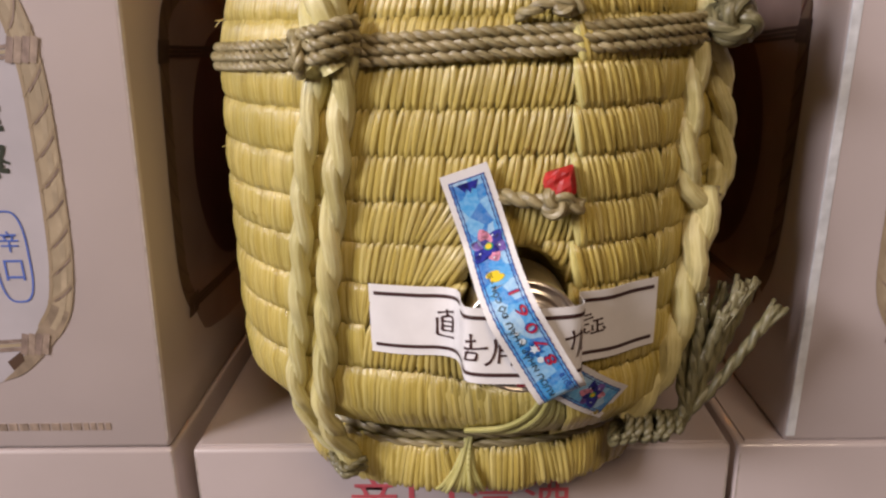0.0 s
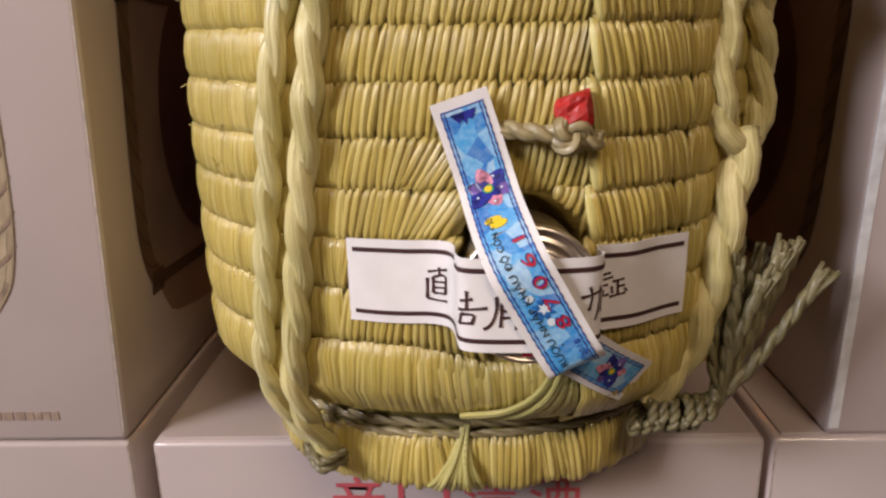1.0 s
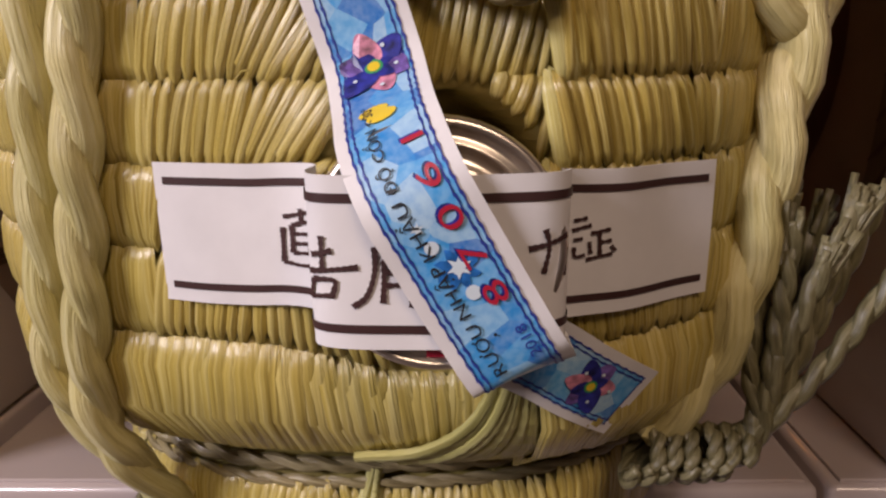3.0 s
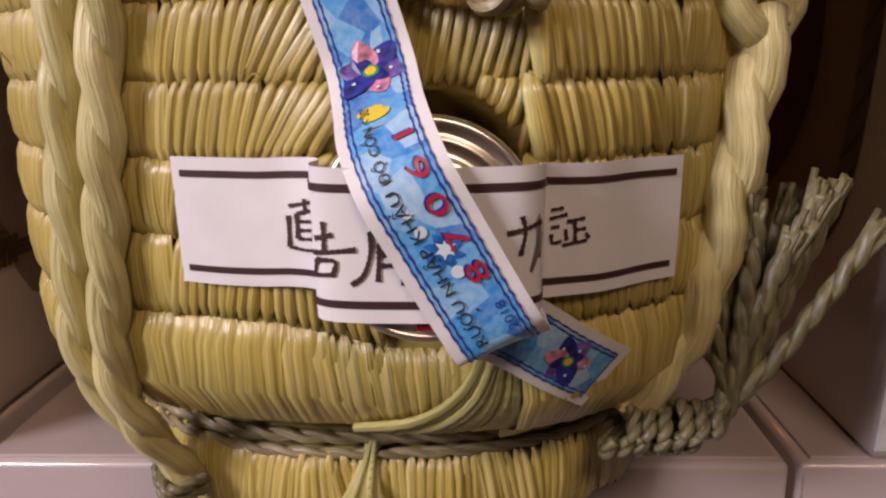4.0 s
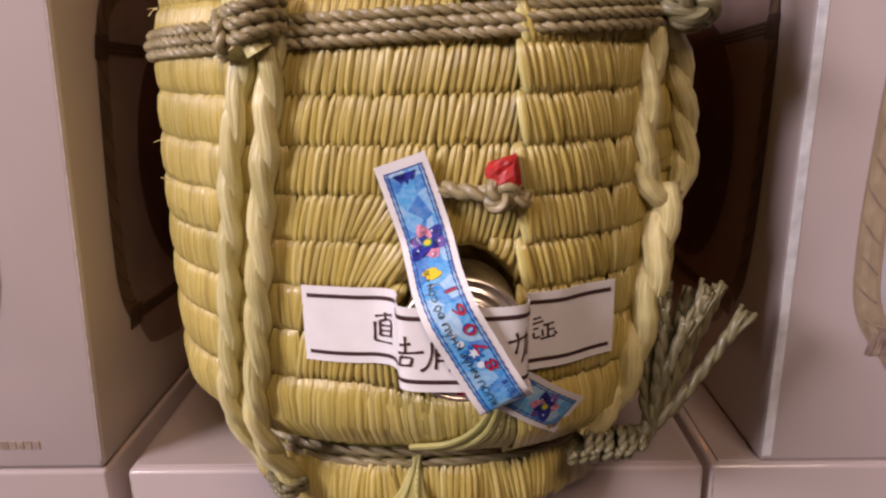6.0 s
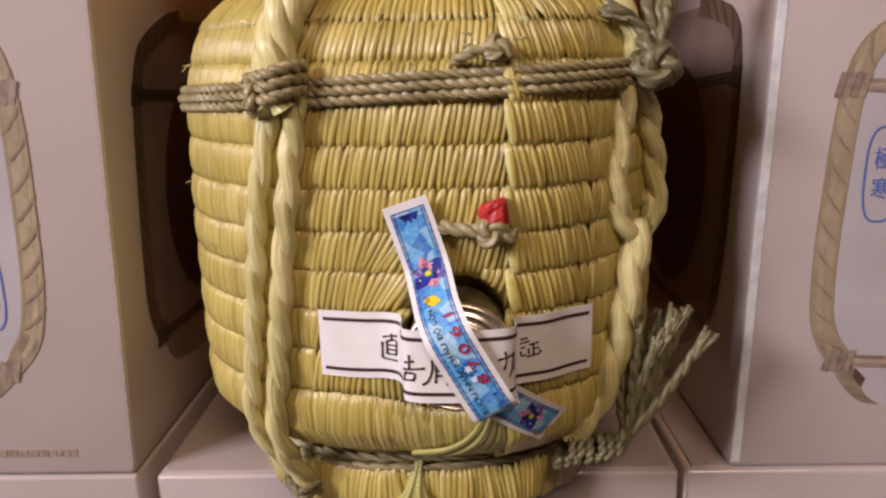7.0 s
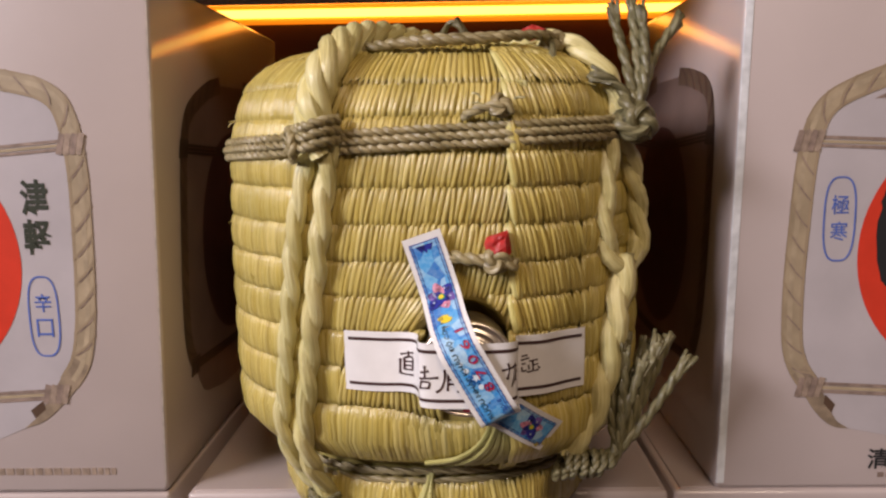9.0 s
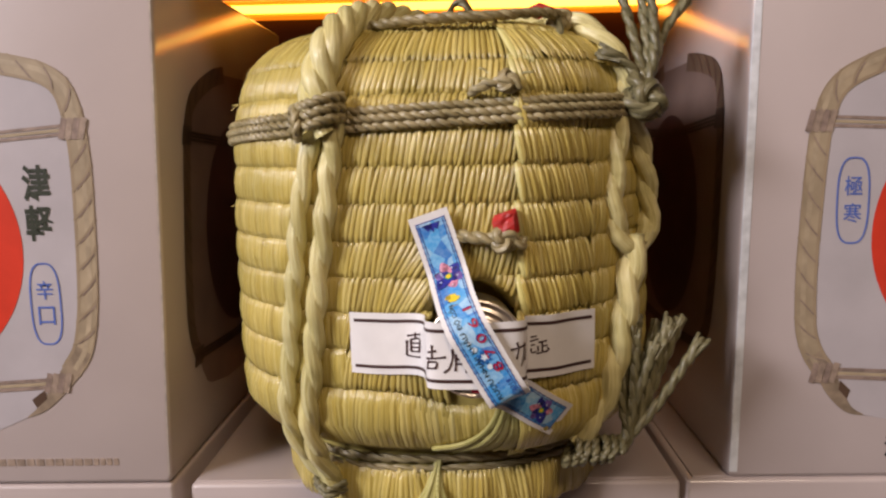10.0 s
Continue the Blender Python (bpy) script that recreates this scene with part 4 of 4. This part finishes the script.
band = Strip(label_line, (0, 0, 1))
HALF = 0.0136
band.sheet("paper", 0, band.length, -HALF, HALF, 0, PAPER, seal, thick=0.0002, ripple=lambda u, v: 0.0002 * math.sin(u * 260 + v * 90))
for v in (-0.0102, 0.0102):
    band.sheet("stripe", 0.002, band.length - 0.002, v - 0.0007, v + 0.0007, 0.00025, BROWNINK, seal, "dark brown printed stripe", ripple=lambda u, w: 0.0002 * math.sin(u * 260 + w * 90))


def brushed(strokes, x, pen, lift, drop=0.0, wide=1.1):
    """A character of tapered brush strokes, in tenths of a millimetre from the place x along the seal."""
    u0 = band.at_x(x)
    verts, faces = [], []
    for line in strokes:
        pts = spline([(a, 0, b) for a, b in line], 3.0)
        for i, (q, (t, _, _)) in enumerate(zip(pts, frames(pts))):
            w = pen * (0.95 - 0.30 * math.sin(math.pi * i / (len(pts) - 1)) + 0.16 * math.sin(i * 2.1 + line[0][0]))
            for d in (w, -w):
                verts.append(band(u0 + (q.x + t.z * d) * wide * 1e-4, (q.z - t.x * d - drop) * 1.1e-4, lift + 0.0002 * math.sin((u0 + q.x * wide * 1e-4) * 260 + (q.z - drop) * 0.0099)))
            if i:
                n = len(verts)
                faces.append((n - 4, n - 3, n - 1, n - 2))
    return link("lettering", mesh_of("lettering", verts, faces, BROWNINK, smooth=False), seal, "dark brown brushed character")


brushed([((4, 66), (48, 76)), ((28, 80), (29, 56)), ((3, 48), (2, -12)), ((2, -12), (24, -17), (48, -16)), ((15, 52), (15, 4)), ((15, 52), (43, 55), (43, 4)), ((15, 37), (43, 38)), ((15, 20), (43, 22)), ((15, 4), (43, 5))], 0.0672, 4.4, 0.0003, 32, 1.65)
brushed([((8, 12), (40, 20)), ((25, 40), (25, -8)), ((2, -12), (40, -7), (76, -3)), ((10, -22), (4, -52)), ((10, -22), (42, -23), (38, -46)), ((5, -48), (40, -44))], 0.0768, 5.0, 0.0003)
brushed([((50, 48), (60, 36)), ((36, 26), (84, 28)), ((36, 26), (35, -10), (24, -44), (6, -60)), ((46, 8), (86, 9)), ((47, -10), (84, -10)), ((48, -28), (83, -27)), ((48, 8), (45, -54)), ((82, 8), (82, -60)), ((64, 26), (64, 8)), ((92, -40), (122, -30)), ((96, -26), (112, -10))], 0.0832, 4.8, 0.0003, 0.0, 1.2)
brushed([((2, 20), (34, 26), (62, 34)), ((26, 46), (32, 20), (24, -16)), ((62, 16), (58, -24))], 0.1105, 5.0, 0.0003)
brushed([((4, 62), (24, 66)), ((2, 46), (30, 54)), ((4, 30), (18, 32)), ((5, 18), (7, 2), (22, 4)), ((30, 40), (58, 46)), ((42, 42), (44, 2)), ((44, 24), (60, 27)), ((28, 26), (30, 6)), ((24, -4), (62, 4)), ((60, 18), (66, 8))], 0.1192, 3.8, 0.0004, 22, 1.45)

stamp_line = [(0.0772, 0.2415, 1.3550), (0.0815, 0.2410, 1.3420), (0.0852, 0.2395, 1.3305), (0.0870, 0.2330, 1.3250), (0.0892, 0.2215, 1.3200), (0.0930, 0.2150, 1.3120), (0.0985, 0.2150, 1.3020), (0.1035, 0.2156, 1.2930),
              (0.1078, 0.2163, 1.2855), (0.1098, 0.2182, 1.2822), (0.1106, 0.2260, 1.2802), (0.1118, 0.2345, 1.2788), (0.1165, 0.2388, 1.2750), (0.1222, 0.2415, 1.2705), (0.1282, 0.2450, 1.2660), (0.1345, 0.2500, 1.2612)]
tax = tagged(new("tax_stamp"), "blue flowered paper tax stamp stuck over the seal", "stamp")
ribbon = Strip(stamp_line)
L = ribbon.length
HW = 0.0086
ribbon.sheet("paper", 0, L, -HW, HW, 0, PAPER, tax, thick=0.0002)
ribbon.sheet("blue_print", 0.0035, L - 0.0030, -0.0062, 0.0062, 0.00014, STAMPBLUE, tax, "mottled blue print")
for v in (-0.0063, 0.0063, -0.0053, 0.0053):
    ribbon.sheet("border_line", 0.003, L - 0.0025, v - 0.00015, v + 0.00015, 0.00026, BLUEINK, tax, "scalloped navy border", ragged=0.0002)
for u in (0.0033, L - 0.0030):
    ribbon.sheet("border_line", u - 0.0002, u + 0.0002, -0.0063, 0.0063, 0.00026, BLUEINK, tax)


def flower(u, v, size):
    """Printed lily: petals round a yellow eye."""
    for i, (turn, mat, scale) in enumerate(((15, PINKINK, 1.0), (75, VIOLETINK, 1.05), (130, DEEPBLUE, 1.0), (190, PINKINK, 0.95), (250, VIOLETINK, 0.9), (310, DEEPBLUE, 1.1), (45, DEEPBLUE, 0.6), (220, DEEPBLUE, 0.65))):
        w = radians(turn)
        pts = []
        for k in range(20):
            q = 2 * math.pi * k / 20
            a, b = size * scale * (0.5 + 0.5 * math.cos(q)), size * scale * 0.30 * math.sin(q) * (1.15 - 0.4 * math.cos(q))
            vv = v + a * math.sin(w) + b * math.cos(w)
            pts.append((u + a * math.cos(w) - b * math.sin(w), max(-0.0058, min(0.0058, vv))))
        ribbon.shape("petal", pts, 0.00034 + i * 0.00004, mat, tax)
    ribbon.shape("flower_ring", [(u + size * 0.22 * math.cos(q / 10 * math.pi), v + size * 0.22 * math.sin(q / 10 * math.pi)) for q in range(20)], 0.00070, GREENINK, tax)
    ribbon.shape("flower_eye", [(u + size * 0.15 * math.cos(q / 10 * math.pi), v + size * 0.15 * math.sin(q / 10 * math.pi)) for q in range(20)], 0.00076, YELLOWINK, tax, "yellow flower centre")
    for du, dv in ((0.1, 0.65), (0.3, -0.6), (0.75, 0.15), (-0.5, 0.4)):
        ribbon.shape("pale_dot", [(u + du * size + 0.0004 * math.cos(q / 5 * math.pi), v + dv * size * 0.8 + 0.0004 * math.sin(q / 5 * math.pi)) for q in range(10)], 0.00072, WHITEINK, tax)


flower(0.0285, 0.0, 0.0074)
flower(L - 0.0145, 0.0, 0.0064)
# small star bloom, yellow butterfly, crest at the head
for u, v, r, mat in ((0.0720, 0.0005, 0.0020, WHITEINK), (0.0640, -0.0020, 0.0011, WHITEINK)):
    ribbon.shape("star_bloom", [(u + r * (1 if q % 2 else 0.45) * math.cos(q / 6 * math.pi), v + r * (1 if q % 2 else 0.45) * math.sin(q / 6 * math.pi)) for q in range(12)], 0.00042, mat, tax)
for i in range(8):
    w = i * math.pi / 4
    ribbon.shape("star_petal", [(0.0722 + a * math.cos(w) - b * math.sin(w), 0.0002 + a * math.sin(w) + b * math.cos(w)) for a, b in ((0.0, 0.0), (0.0018, 0.0009), (0.0036, 0.0004), (0.0030, -0.0004), (0.0016, -0.0008))], 0.00030 + 0.00001 * i, MIDBLUE, tax)
for u, v, r in ((0.0675, -0.0016, 0.0011), (0.0765, 0.0004, 0.0012), (0.0722, 0.0002, 0.0009)):
    ribbon.shape("pale_dot", [(u + r * math.cos(q / 8 * math.pi), v + r * math.sin(q / 8 * math.pi)) for q in range(16)], 0.00041, WHITEINK, tax)
for du in (-1, 1):
    ribbon.shape("butterfly_wing", [(0.0425 + du * 0.0012 + 0.0017 * math.cos(q / 6 * math.pi), -0.0008 + 0.0026 * math.sin(q / 6 * math.pi) + du * 0.0006) for q in range(12)], 0.00040 + du * 0.00003, YELLOWINK, tax)
ribbon.shape("crest", [(0.0045, -0.0040), (0.0075, -0.0020), (0.0065, -0.0008), (0.0085, 0.0), (0.0065, 0.0008), (0.0075, 0.0020), (0.0045, 0.0040)], 0.00036, DEEPBLUE, tax)
STAMPTEXT = BLACKINK
ribbon.text("lettering", "RƯƠU NHẬP KHẨU", 0.0905, -0.0010, 0.0310, 0.0038, 0.00046, STAMPTEXT, tax, "black printed words", turned=True, bold=0.004)
ribbon.shape("letter_dot", [(0.0841 + 0.0003 * math.cos(q / 4 * math.pi), -0.0001 + 0.0003 * math.sin(q / 4 * math.pi)) for q in range(8)], 0.00046, STAMPTEXT, tax)
ribbon.text("lettering", "ĐỘ CỒN < 30°", 0.0582, -0.0010, 0.0190, 0.0034, 0.00046, STAMPTEXT, tax, "black printed words", turned=True, bold=0.004)
ribbon.text("lettering", "8 7 0 6 1", 0.0800, 0.0050, 0.0290, 0.0036, 0.00050, REDINK, tax, "red printed number", turned=True)
ribbon.text("lettering_shade", "8 7 0 6 1", 0.0796, 0.0047, 0.0290, 0.0036, 0.00042, DEEPBLUE, tax, "navy printed shade of the number", turned=True)
ribbon.text("lettering", "2018", 0.0905, 0.0046, 0.0060, 0.0018, 0.00044, BLUEINK, tax, "small printed year", turned=True)

# stray straw ends that stand out of the weave and the ropes
verts, faces, uvs = [], [], []
stray = random.Random(12)
for i in range(38):
    w, z = stray.uniform(-1.2, 1.2), stray.choice(ROWS[2:]) + stray.uniform(-0.003, 0.003)
    a = surf(w, z, 0.001)
    if in_hole(a, 0.004) or 1.27 < z < 1.325:
        continue
    b = surf(w + stray.uniform(-0.05, 0.05), z + stray.uniform(-0.004, 0.006), stray.uniform(0.003, 0.005) + (0.004 if w > SEAM else 0))
    tube(verts, faces, uvs, [a, a.lerp(b, 0.5) + Vector((0, 0, 0.0006)), b], 0.00022, 4, i)
tagged(link("stray_straw", mesh_of("stray_straw", verts, faces, STRAW, uvs), cask, "loose straw ends"), kind="stuff")
for x, y, z, dx, dz in ((0.1035, 0.2440, 1.4120, -0.0040, 0.0018), (0.1040, 0.2445, 1.4095, -0.0045, 0.0004), (0.1170, 0.2415, 1.4115, 0.0042, 0.0003)):
    verts, faces, uvs = [], [], []
    tube(verts, faces, uvs, [Vector((x, y, z)), Vector((x + dx / 2, y - 0.001, z + dz)), Vector((x + dx, y - 0.002, z + dz))], 0.0005, 5)
    link("straw_end", mesh_of("straw_end", verts, faces, ROPE, uvs), cask)
